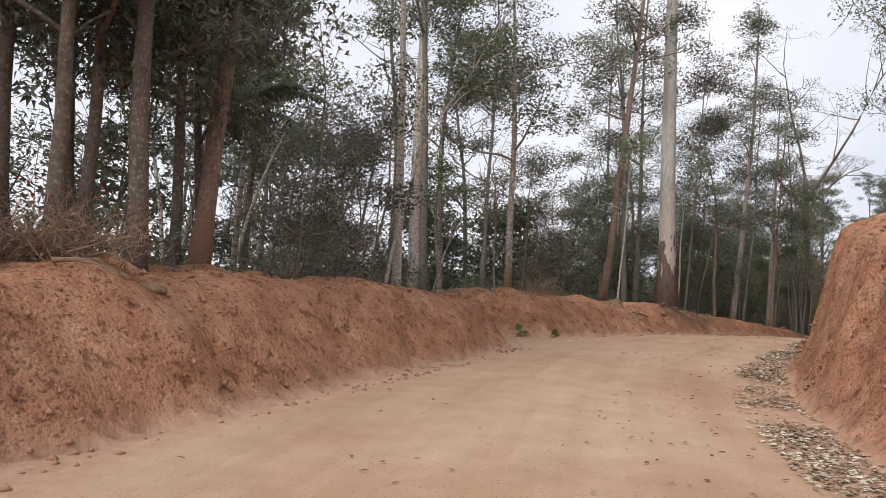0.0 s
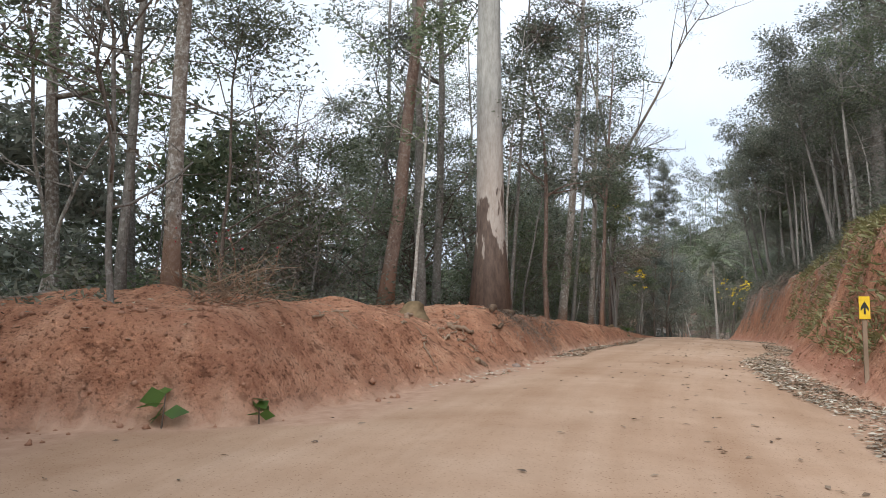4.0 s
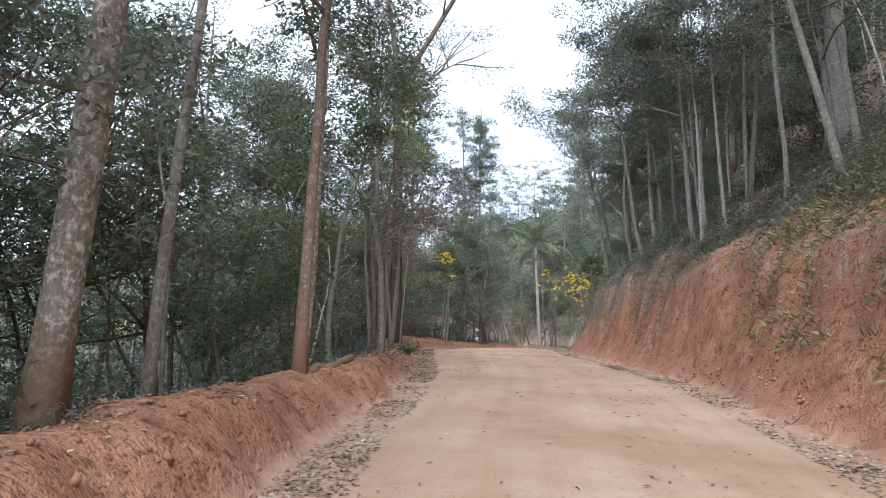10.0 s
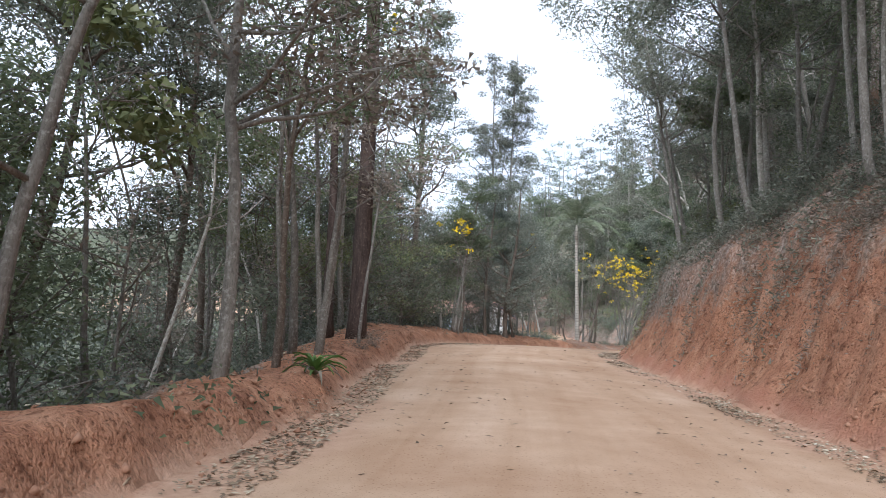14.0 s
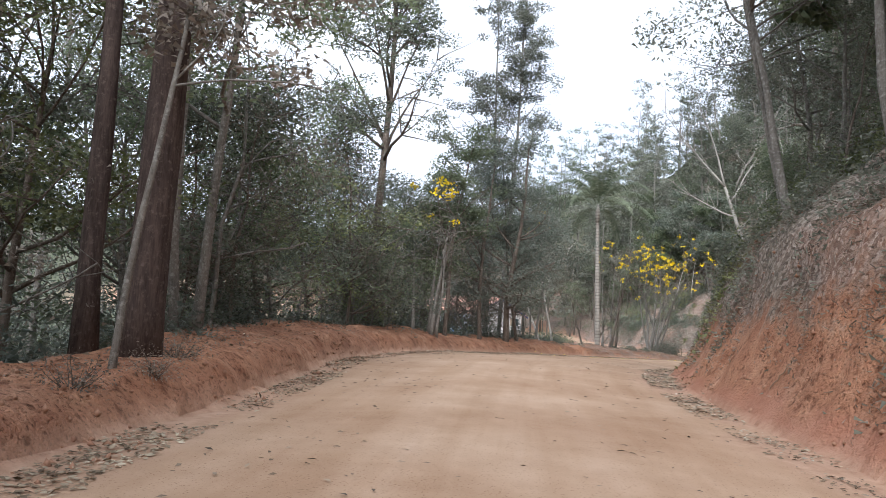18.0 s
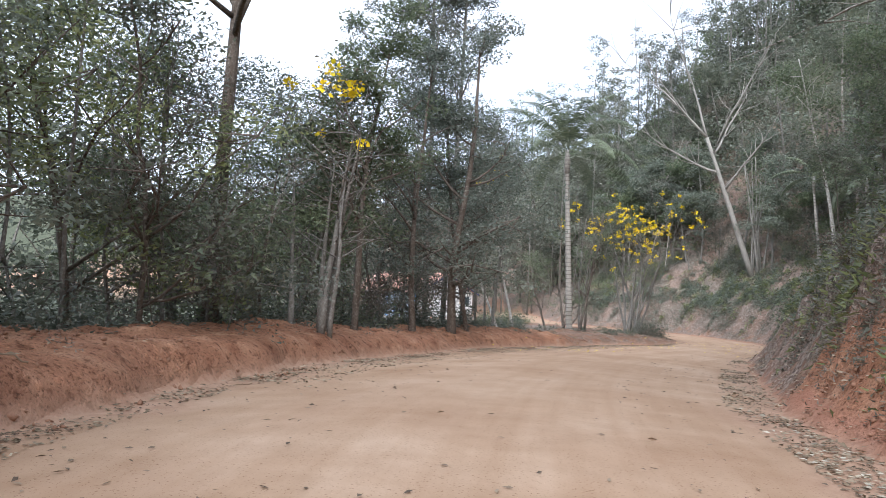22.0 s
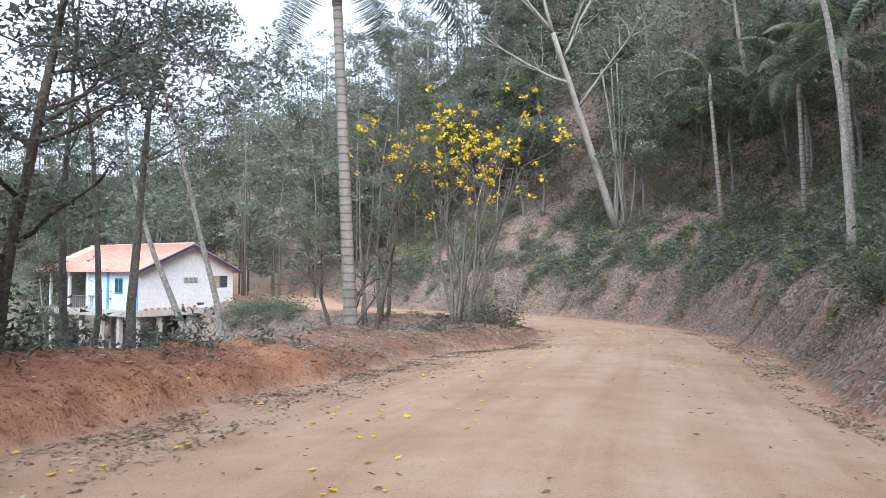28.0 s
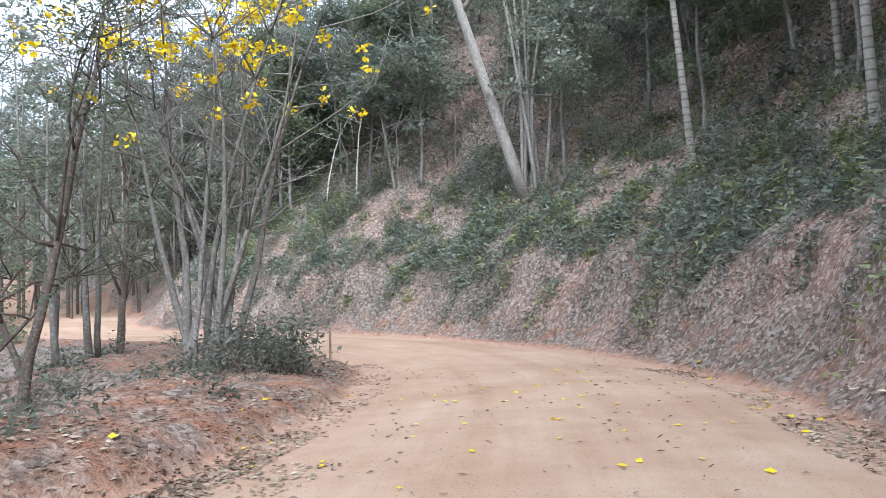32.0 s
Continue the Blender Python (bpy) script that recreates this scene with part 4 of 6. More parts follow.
lone(-10.31, 88.52, "thin straight pale pole-like tree", 9, 0.045, BARK_GREY, LEAF_MID, "sapling", 207, clear=0.5, spread=1.4, limbs=9, count=700, wander=0.015)
lone(-6.9, 99.3, "round-crowned tree with dense green foliage", 9.6, 0.12, BARK_BROWN, LEAF_MID, "forest_tree", 208, clear=0.35, spread=2.6, limbs=20, twigs=5, count=5600, leaf=0.2, wander=0.03, rise=0.9, clump=0.35)
lone(-11.2, 62.9, "tree with large bright green leaves", 7.5, 0.08, BARK_GREY, LEAF_PALE, "broad_leaved_tree", 209, clear=0.6, spread=1.8, limbs=8, twigs=3, count=420, leaf=0.3, aspect=0.6, wander=0.04, clump=0.4)
lone(5.4, 84.5, "hillside tree with large dark leaves", 7.0, 0.1, BARK_GREY, LEAF_MID, "broad_leaved_tree", 210, clear=0.4, spread=2.8, limbs=11, twigs=3, count=620, leaf=0.45, aspect=0.6, wander=0.04, clump=0.4, droop=0.7)
lone(-9.6, 76.9, "slim pale tree with forked trunk", 13, 0.12, BARK_GREY, LEAF_MID, "forest_tree", 52, clear=0.3, spread=3.0, limbs=11, count=2000, lean=(0.05, 0.02), wander=0.04)
lone(-9.9, 76.6, "slim pale tree with forked trunk", 13, 0.11, BARK_GREY, LEAF_MID, "forest_tree", 53, clear=0.35, spread=3.0, limbs=11, count=2000, lean=(-0.06, 0.03), wander=0.04)
for i, (x, y) in enumerate([(-5.4, 111.8), (-4.6, 113.0)]):
    lone(x, y, "very tall slender tree with sparse feathery crown", 26, 0.15, BARK_GREY, LEAF_GREY, "forest_tree", 54 + i, clear=0.28, spread=4.0, limbs=28, twigs=6, count=7600, leaf=0.22, lean=(-0.01, 0), wander=0.012, rise=1.1, clump=0.3)
for i, (x, y, r, ln) in enumerate([(-5.4, 103.8, 0.16, 0.0), (-4.0, 105.9, 0.24, 0.02), (-3.3, 108.0, 0.13, -0.12), (-3.7, 112.6, 0.15, 0.0)]):
    lone(x, y, "dark-trunked tree with dense glossy crown", 11.5, r * 0.8, BARK_BROWN, LEAF_GLOSS, "forest_tree", 60 + i, clear=0.2, spread=3.3, limbs=17, twigs=5, count=5200, leaf=0.18, lean=(ln, 0.0), wander=0.04, sides=10)
# slope on the right
lone(7.9, 64.2, "thick grey forest tree on the slope", 18, 0.46, BARK_GREY, LEAF_MID, "forest_tree", 70, clear=0.3, spread=5.0, limbs=14, twigs=6, count=5200, wander=0.015, sides=14, droop=0.6)
for i, (x, y, r, ln) in enumerate([(3.5, 65.7, 0.08, 0.02), (4.3, 75.8, 0.13, 0.05), (4.2, 67.4, 0.08, 0.03), (4.3, 65.4, 0.08, -0.04), (5.2, 71.2, 0.1, 0.0), (3.6, 52.0, 0.09, 0.02), (5.5, 79.0, 0.12, 0.04), (5.4, 58.2, 0.12, 0.0), (5.2, 62.4, 0.1, 0.03), (5.8, 67.3, 0.1, 0.0)]):
    lone(x, y, "slim pale-barked tree on the hillside", 13, r, BARK_SILVER, LEAF_GREY, "forest_tree", 71 + i, clear=0.45, spread=2.8, limbs=11, count=2400, lean=(ln - 0.04, 0.0), wander=0.04)
lone(17.3, 117.9, "white-trunked tree leaning over the slope", 14, 0.14, BARK_WHITE, LEAF_MID, "forest_tree", 85, clear=0.6, spread=3.0, limbs=9, count=2000, lean=(-0.12, 0.0), wander=0.03)
# small forked trees by the bend
for i, (x, y, h) in enumerate([(5.1, 133.2, 10.5), (4.2, 132.8, 10.5), (3.9, 141.0, 7.5), (6.6, 139.0, 6.5)]):
    lone(x, y, "small forked tree with grey trunk and fine crown", h, 0.13, BARK_BROWN, LEAF_MID, "forked_tree", 90 + i, clear=0.2, spread=4.2, limbs=11, twigs=7, count=1300, leaf=0.16, lean=(-0.03, 0), wander=0.07, rise=1.3)
for i, (x, y, ln) in enumerate([(-0.95, 119.6, -0.2), (-0.5, 119.8, -0.06)]):
    lone(x, y, "thin crooked pale tree before the house", 10, 0.10, BARK_WHITE, LEAF_SAGE, "forest_tree", 96 + i, clear=0.66, spread=3.6, limbs=11, twigs=6, count=2200, lean=(ln, 0.02), wander=0.06)
for i, (s0, off, h) in enumerate([(41, 8.6, 21), (47, 9.0, 23), (52, 8.2, 20), (57, 9.5, 22), (71, 10.0, 20), (79, 8.0, 15), (84, 10.0, 16)]):
    x, y = beside(s0, 1, off)
    lone(x, y, "tall open-crowned tree with feathery layered foliage", h, 0.15, BARK_GREY, LEAF_GREY if i % 2 else LEAF_MID, "forest_tree", 110 + i, clear=0.42, spread=4.6, limbs=11, twigs=6,
         count=2300, leaf=0.17, lean=(0.05, 0.0), wander=0.04, rise=0.9)

# broad-crowned trees just behind the berm, and leafy ones on top of the red bank
for i, (s0, off, h, k) in enumerate([(45, 5.6, 9, 0), (50, 6.5, 10, 1), (55, 5.4, 9, 2), (66, 7.6, 9, 1), (76, 4.6, 8, 4), (81, 5.0, 8, 1), (86, 3.8, 7, 2), (90, 4.2, 7, 4), (94, 5.0, 8, 3), (99, 4.4, 7, 1)]):
    x, y = beside(s0, 1, off)
    lone(x, y, "broad spreading tree with layered dense crown", h, 0.11, BARK_GREY if k % 2 else BARK_BROWN, (LEAF_DARK, LEAF_MID, LEAF_SAGE, LEAF_GLOSS, LEAF_PALE)[k], "spreading_tree", 140 + i, clear=0.22, spread=4.2, limbs=15, twigs=6,
         count=4600, leaf=0.17, lean=(0.03, 0.02), wander=0.06, rise=0.7, clump=0.5)
for i, (s0, off, h, k) in enumerate([(27, 3.4, 9, 1), (31, 5.0, 11, 2), (35, 3.8, 10, 0), (40, 5.0, 12, 2), (46, 4.0, 11, 1), (53, 5.2, 12, 2), (60, 4.2, 11, 0), (68, 5.0, 12, 2), (76, 4.6, 11, 1), (84, 5.0, 12, 2), (90, 4.0, 12, 2), (97, 7.0, 12, 1)]):
    x, y = beside(s0, -1, off)
    lone(x, y, "leafy hillside tree with slender grey trunk", h, 0.11, BARK_GREY, (LEAF_DARK, LEAF_MID, LEAF_GREY)[k], "hillside_tree", 160 + i, clear=0.3, spread=3.2, limbs=15, twigs=6,
         count=4800, leaf=0.16, lean=(-0.04, 0.0), wander=0.04, rise=0.5, droop=0.5)
lone(-9.82, 94.32, "tall tree with dark straight trunk and airy crown", 20.5, 0.22, BARK_BROWN, LEAF_DARK, "forest_tree", 201, clear=0.38, spread=5.0, limbs=24, twigs=6, count=9000, leaf=0.22, lean=(0.0, 0.0), wander=0.015, rise=0.9, clump=0.4)
for i, (x, y, h) in enumerate([(-13.0, 69.0, 14), (-15.0, 65.0, 15), (-14.2, 74.5, 15)]):
    lone(x, y, "broad dense-crowned tree below the berm", h, 0.16, BARK_BROWN, LEAF_GREY if i else LEAF_DARK, "spreading_tree", 280 + i, clear=0.42, spread=4.8, limbs=18, twigs=6, count=6500, leaf=0.19, wander=0.05, rise=0.7, clump=0.45)
# the front of the wood on the slope round the bend
rw = np.random.default_rng(77)
for i in range(26):
    x, y = beside(112 + 2.3 * i + rw.uniform(-0.8, 0.8), -1, rw.uniform(7.0, 9.5) + (2.6 if i < 9 else 0.0))
    lone(x, y, "leafy tree at the edge of the slope wood", rw.uniform(7, 12), 0.1, BARK_GREY, (LEAF_SAGE, LEAF_SAGE, LEAF_MID, LEAF_GLOSS)[int(rw.integers(0, 4))], "edge_tree", 220 + i, clear=0.28, spread=rw.uniform(2.2, 3.2), limbs=16, twigs=5,
         count=2600, leaf=0.3, lean=(-0.05, -0.02), wander=0.05, rise=0.5, droop=0.5)
for i, (s0, off, h) in enumerate([(68, 2.8, 11), (74, 2.5, 12), (79, 3.0, 12), (84, 2.6, 12), (88, 3.2, 13), (57, 3.0, 11)]):
    x, y = beside(s0, -1, off)
    lone(x, y, "broad-leaved tree overhanging the red bank", h, 0.12, BARK_GREY, LEAF_GREY if i % 2 else LEAF_DARK, "hillside_tree", 260 + i, clear=0.45, spread=4.2, limbs=15, twigs=6, count=4200, leaf=0.21, lean=(-0.16, 0.0), wander=0.04, rise=0.6, droop=0.6)
for i, (s0, off, h) in enumerate([(38, 6.0, 8), (43, 6.5, 9), (48, 5.2, 9), (53, 7.0, 10)]):
    x, y = beside(s0, 1, off)
    lone(x, y, "broad spreading tree with layered dense crown", h, 0.13, BARK_BROWN, LEAF_MID if i % 2 else LEAF_DARK, "spreading_tree", 270 + i, clear=0.35, spread=4.4, limbs=15, twigs=6, count=4600, leaf=0.18, lean=(0.03, 0.02), wander=0.06, rise=0.7, clump=0.5)


def scatter(protos, n, s0, s1, side, o0, o1, gap, lo=0.8, hi=1.2, power=1.0, lean=3.0, weights=None):
    made = tries = 0
    while made < n and tries < n * 12:
        tries += 1
        s = R.uniform(s0, s1)
        off = o0 + (o1 - o0) * R.uniform() ** power
        x, y = beside(s, side, off)
        ss, d, _ = along([x], [y])
        if side * d[0] < table(ss[0], LEFT_EDGE if side > 0 else RIGHT_EDGE) + min(o0, 1.2) or (-16 < x < 4 and 140 < y < 172) or (side > 0 and -5.5 < x < 9 and 100 < y < 160):
            continue
        if not free(x, y, gap):
            continue
        k = int(R.choice(len(protos), p=weights))
        put(protos[k], x, y, R.uniform(lo, hi), R.uniform(0, 360), 0.05, (R.normal(0, lean), R.normal(0, lean)))
        made += 1


# left wood along the drive, right hillside, and the hill beyond the bend
scatter(TALL, 20, -6, 30, 1, 5.5, 24, 1.6, 0.8, 1.15)
scatter(TALL, 26, 30, 92, 1, 5.5, 24, 1.6, 0.7, 1.0)
scatter(SAPLING, 80, 12, 112, 1, 2.2, 12, 0.7, 0.8, 1.3, lean=5)
scatter(NEAR, 32, 6, 108, 1, 3.4, 8.5, 1.3, 0.8, 1.3)
scatter(UNDER, 14, 0, 108, 1, 8.0, 22, 1.4, 0.9, 1.5)
scatter(UNDER, 13, 14, 52, 1, 6.5, 20, 1.3, 1.0, 1.6)
scatter(NEAR, 30, 78, 112, 1, 2.4, 6.5, 1.0, 0.9, 1.4)
scatter(SHRUB, 90, 6, 112, 1, 3.2, 12, 0.7, 0.8, 1.5)
scatter(TALL, 42, 26, 104, -1, 5.0, 20, 1.6, 0.75, 1.1)
scatter(SAPLING, 46, 34, 100, -1, 4.0, 14, 0.8, 0.8, 1.3, lean=5)
scatter(UNDER, 30, 28, 114, -1, 5.5, 18, 1.4, 0.7, 1.25)
scatter(TALL, 18, 84, 126, -1, 4.5, 15, 1.5, 0.9, 1.25)
scatter(NEAR, 18, 84, 112, -1, 3.0, 8, 1.2, 0.6, 1.0)
scatter(SHRUB, 44, 34, 92, -1, 3.2, 12, 0.7, 0.7, 1.3)
scatter(SHRUB, 60, 86, 118, -1, 1.4, 9, 0.5, 0.4, 1.0)
scatter(SHRUB, 80, 114, 168, -1, 4.2, 9.5, 0.6, 0.5, 1.1)
scatter(TALL, 9, 108, 180, -1, 7.0, 12, 1.4, 0.75, 1.1)
scatter(TALL, 18, 92, 190, -1, 10.0, 22, 1.7, 0.8, 1.15)
scatter(NEAR, 22, 110, 170, -1, 7.0, 11, 1.0, 0.7, 1.2)
scatter(UNDER, 14, 108, 180, -1, 10.0, 17, 1.0, 0.8, 1.4)
scatter(UNDER, 22, 160, 230, -1, 2, 12, 1.6, 1.0, 1.6)
scatter(SAPLING, 36, 104, 175, -1, 6.0, 14, 0.8, 0.9, 1.4)
scatter(SHRUB, 24, 116, 140, 1, 1.2, 6, 0.7, 0.4, 0.9)
for x, y in [(-14, 174), (-9, 176), (-4, 174), (-18, 170), (-21, 176)]:
    put(UNDER[int(R.integers(0, 3))], x, y, R.uniform(1.2, 1.8), R.uniform(0, 360))
for x, y in [(-16, 160), (-18, 150), (-22, 156), (-19, 165)]:
    put(TALL[int(R.integers(0, 4))], x, y, R.uniform(0.7, 0.9), R.uniform(0, 360))
for x, y in [(-1.5, 151.5), (0.2, 149.0), (-0.6, 146.2), (1.6, 145.0), (-3.6, 147.5), (-2.75, 150.9), (-1.3, 149.4), (-0.3, 148.2), (0.4, 146.8), (-1.8, 148.6), (1.2, 148.9), (2.0, 146.5)]:
    put(SHRUB[int(R.integers(0, 3))], x, y, R.uniform(0.8, 1.3), R.uniform(0, 360))
for x, y, k in [(-8.0, 70.5, 0.45), (-7.9, 72.0, 0.4), (-8.2, 73.3, 0.45)]:
    put(SHRUB[3], x, y, k, R.uniform(0, 360))
for x, y in [(-11.3, 13.8), (-12.4, 15.6), (-11.6, 17.3), (-12.8, 18.3), (-11.9, 11.9)]:
    put(SHRUB[3], x, y, R.uniform(0.5, 0.7), R.uniform(0, 360))
for proto in TALL + UNDER + NEAR + SAPLING + SHRUB:
    drop_proto(proto)


def far_wood(label, places, low, high, mat, seed, leaf=0.34, per=900):
    """Woods too far off to count: trunks and layered crowns of leaf sprays, joined."""
    rng = np.random.default_rng(seed)
    places = np.asarray(places, float)
    z = land(places[:, 0], places[:, 1])[0]
    wood, cs, balls = [], [], []
    for (x, y), g in zip(places, z):
        h = rng.uniform(low, high)
        top = np.array([x + rng.normal(0, 0.4), y + rng.normal(0, 0.4), g + h * 0.85])
        wood.append(tube([(x, y, g - 0.4), (x, y, g + h * 0.5), top], [0.12, 0.08, 0.02], 5))
        k = 24
        a, q = rng.uniform(0, 6.28, k), rng.uniform(0.12, 1.0, k)
        r = 2.6 * np.sqrt(rng.uniform(0.1, 1, k)) * (1.25 - 0.75 * q)
        c = np.c_[x + r * np.cos(a), y + r * np.sin(a), g + h * q]
        ball = rng.standard_normal((per, 3))
        ball *= (rng.uniform(0.2, 1.0, per) ** 0.5 / np.linalg.norm(ball, axis=1))[:, None]
        cs.append(c[rng.integers(0, k, per)] + ball * [1.0, 1.0, 0.55])
        balls.append(ball * 1.1)
    root = tagged(new("far_wood"), label, "woods", kind="stuff")
    part("trunk", join(wood), BARK_GREY, root)
    leaves("foliage", np.vstack(cs), leaf, rng, mat, 0.55, 0.2, root, fine=True, out=np.vstack(balls))


def hill_places(n, s0, s1, o0, o1, seed, gap=2.2, side=-1):
    rng = np.random.default_rng(seed)
    out = []
    for _ in range(n * 8):
        x, y = beside(rng.uniform(s0, s1), side, rng.uniform(o0, o1))
        s, d, _ = along([x], [y])
        if side * d[0] > o0 * 0.8 + 3 and not (-24 < x < 12 and 138 < y < 176) and all((x - a) ** 2 + (y - b) ** 2 > gap * gap for a, b in out):
            out.append((x, y))
        if len(out) >= n:
            break
    return out


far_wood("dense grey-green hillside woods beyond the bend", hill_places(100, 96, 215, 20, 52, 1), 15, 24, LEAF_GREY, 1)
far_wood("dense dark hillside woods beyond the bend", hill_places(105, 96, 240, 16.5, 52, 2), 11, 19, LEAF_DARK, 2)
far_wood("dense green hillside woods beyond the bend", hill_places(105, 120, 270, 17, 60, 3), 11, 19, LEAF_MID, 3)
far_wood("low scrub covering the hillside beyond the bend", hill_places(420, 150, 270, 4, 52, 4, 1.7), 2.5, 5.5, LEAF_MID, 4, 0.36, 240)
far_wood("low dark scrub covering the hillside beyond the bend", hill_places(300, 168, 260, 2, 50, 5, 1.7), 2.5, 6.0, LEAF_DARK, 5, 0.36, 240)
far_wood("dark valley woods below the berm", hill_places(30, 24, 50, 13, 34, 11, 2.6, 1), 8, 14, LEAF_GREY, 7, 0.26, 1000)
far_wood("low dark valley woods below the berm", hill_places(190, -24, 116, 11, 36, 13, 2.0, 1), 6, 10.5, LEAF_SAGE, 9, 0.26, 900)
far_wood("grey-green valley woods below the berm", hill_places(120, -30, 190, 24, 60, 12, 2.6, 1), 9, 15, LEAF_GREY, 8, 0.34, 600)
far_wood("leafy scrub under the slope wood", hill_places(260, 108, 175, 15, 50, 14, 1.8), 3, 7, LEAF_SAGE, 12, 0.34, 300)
far_wood("leafy scrub on the upper slope", hill_places(80, 138, 162, 11, 30, 15, 1.5), 3, 7, LEAF_GREY, 13, 0.34, 420)
rb = np.random.default_rng(9)
far_wood("tall leafy woods rising behind the house", [(x + rb.uniform(-1, 1), y + rb.uniform(-1, 1)) for x in (-14, -10.5, -7) for y in (171, 175, 179, 183)], 10, 15, LEAF_SAGE, 6, 0.34, 950)
far_wood("tall leafy woods on the hill behind the bend", [(x + rb.uniform(-1, 1), y + rb.uniform(-1, 1)) for x in (-3, 1, 4.5, 8, 11.5, 15) for y in (170, 174, 178, 182)], 17, 25, LEAF_GREY, 10, 0.36, 1300)

# ---- palms, flowering trees, undergrowth with a shape of its own ----
def frond(rng, length, arch, count=46, leaflet=0.5, width=0.035):
    """One feather leaf in the x-z plane from the origin: rachis and two rows of leaflets."""
    t = np.linspace(0, 1, 12)
    el = radians(84) - arch * t ** 1.3
    pts = np.cumsum(np.c_[np.cos(el), 0 * t, np.sin(el)] * length / 11, axis=0)
    v, f = tube(pts, np.linspace(0.028, 0.006, 12), 4)
    v, f = list(v), list(f)
    for i in range(count):
        q = 0.14 + 0.86 * i / count
        k = q * 11
        a = min(int(k), 10)
        p = pts[a] + (pts[a + 1] - pts[a]) * (k - a)
        d = pts[a + 1] - pts[a]
        d /= np.linalg.norm(d)
        ln = leaflet * math.sin(math.pi * min(1, 0.18 + 0.8 * q)) * rng.uniform(0.8, 1.1)
        for sgn in (-1, 1):
            w = d * 0.55 + np.array([0, sgn * 1.0, -0.25 - 0.5 * rng.uniform()])
            w /= np.linalg.norm(w)
            o = len(v)
            m = p + w * ln * 0.5
            tip = p + w * ln + np.array([0, 0, -0.25 * ln])
            v += [(p - d * width).tolist(), (p + d * width).tolist(), (m + d * width).tolist(), (m - d * width).tolist(), tip.tolist()]
            f += [(o, o + 1, o + 2, o + 3), (o + 3, o + 2, o + 4)]
    return v, [], f


FROND_GREEN = leaf_material("palm_leaf", (0.08, 0.10, 0.06), (0.155, 0.18, 0.11), (0.25, 0.275, 0.18), 0.5, 0.35)
PALM_BARK = simple("ringed_palm_trunk", (0.27, 0.24, 0.205), (0.38, 0.35, 0.31), 5, 0.85, 0.3, 0.01)
_pn, _pl = PALM_BARK.node_tree.nodes, PALM_BARK.node_tree.links
_wave = _pn.new("ShaderNodeTexWave")
_wave.bands_direction = 'Z'
_wave.inputs["Scale"].default_value, _wave.inputs["Distortion"].default_value = 1.25, 1.2
_pl.new(_pn["Texture Coordinate"].outputs["Object"], _wave.inputs["Vector"])
_ring = ramp_of(_pn, _pl, _wave.outputs["Fac"], [(0.0, (0.45, 0.43, 0.40)), (0.16, (1, 1, 1))])
_old = _pn["Principled BSDF"].inputs["Base Color"].links[0].from_socket
_pl.new(mix_of(_pn, _pl, 0.9, _old, _ring.outputs["Color"], 'MULTIPLY'), _pn["Principled BSDF"].inputs["Base Color"])


def palm(x, y, tall, radius, label, fronds=13, length=3.2, lean=(0, 0), seed=1, dead=2):
    rng = np.random.default_rng(seed)
    root = tagged(new("palm_tree"), label, "palm tree")
    n = 34
    f = np.linspace(0, 1, n)
    pts = np.c_[lean[0] * f * tall, lean[1] * f * tall, -0.3 + f * (tall + 0.3)]
    rad = radius * (1 - 0.35 * f) * (1 + 0.07 * (np.arange(n) % 2)) * np.where(f < 0.04, 1.3, 1)
    part("trunk", join([tube(pts, rad, 12)]), PALM_BARK, root)
    top = pts[-1]
    part("crownshaft", join([tube([top - [0, 0, 0.3], top + [0, 0, 0.5], top + [0, 0, 1.2]], [radius * 0.75, radius * 0.95, radius * 0.3], 10)]), PALM_BARK, root)
    shapes = []
    for k in range(4):
        me = bpy.data.meshes.new("frond")
        me.from_pydata(*frond(rng, length * rng.uniform(0.85, 1.1), rng.uniform(1.1, 1.9), 70, leaflet=0.17 * length, width=0.022))
        me.materials.append(FROND_GREEN)
        shapes.append(me)
    for k in range(fronds):
        ob = new("frond", shapes[k % 4])
        ob.parent = root
        down = -75 if k < dead else -62 * ((k - dead) / max(1, fronds - dead - 1)) ** 1.2 + rng.uniform(-5, 12)
        ob.matrix_basis = Matrix.Translation((*(top + [0, 0, 0.9]),)) @ pose(0, 0, 0, 0, -down, k * 360 / fronds * 3.13 % 360)
    root.matrix_basis = pose(x, y, height(x, y))
    SPOTS.append((x, y))
    return root


palm(2.9, 121.3, 10.0, 0.2, "tall grey ringed palm with drooping grey-green fronds", 20, 5.0, (-0.05, 0.0), 5, 3)
palm(24.4, 135.1, 6.6, 0.13, "slim palm with white trunk on the slope", 9, 3.0, (-0.10, 0.0), 6)
palm(23.5, 127.5, 5.5, 0.13, "slope palm with long hanging fronds", 11, 3.8, (-0.05, 0.0), 7, 4)
palm(27.0, 131.5, 6.5, 0.13, "slope palm with long hanging fronds", 11, 3.8, (-0.05, 0.0), 8, 4)
palm(21.6, 122.5, 5.0, 0.12, "slope palm with long hanging fronds", 10, 3.4, (-0.08, 0.0), 9, 3)
palm(-14.5, 12.5, 3.2, 0.09, "small understory palm among dark trunks", 9, 2.2, (0.0, 0.0), 10, 1)
palm(-15.5, 33.5, 2.4, 0.08, "small understory palm in the wood", 9, 2.2, (0.0, 0.0), 11, 1)


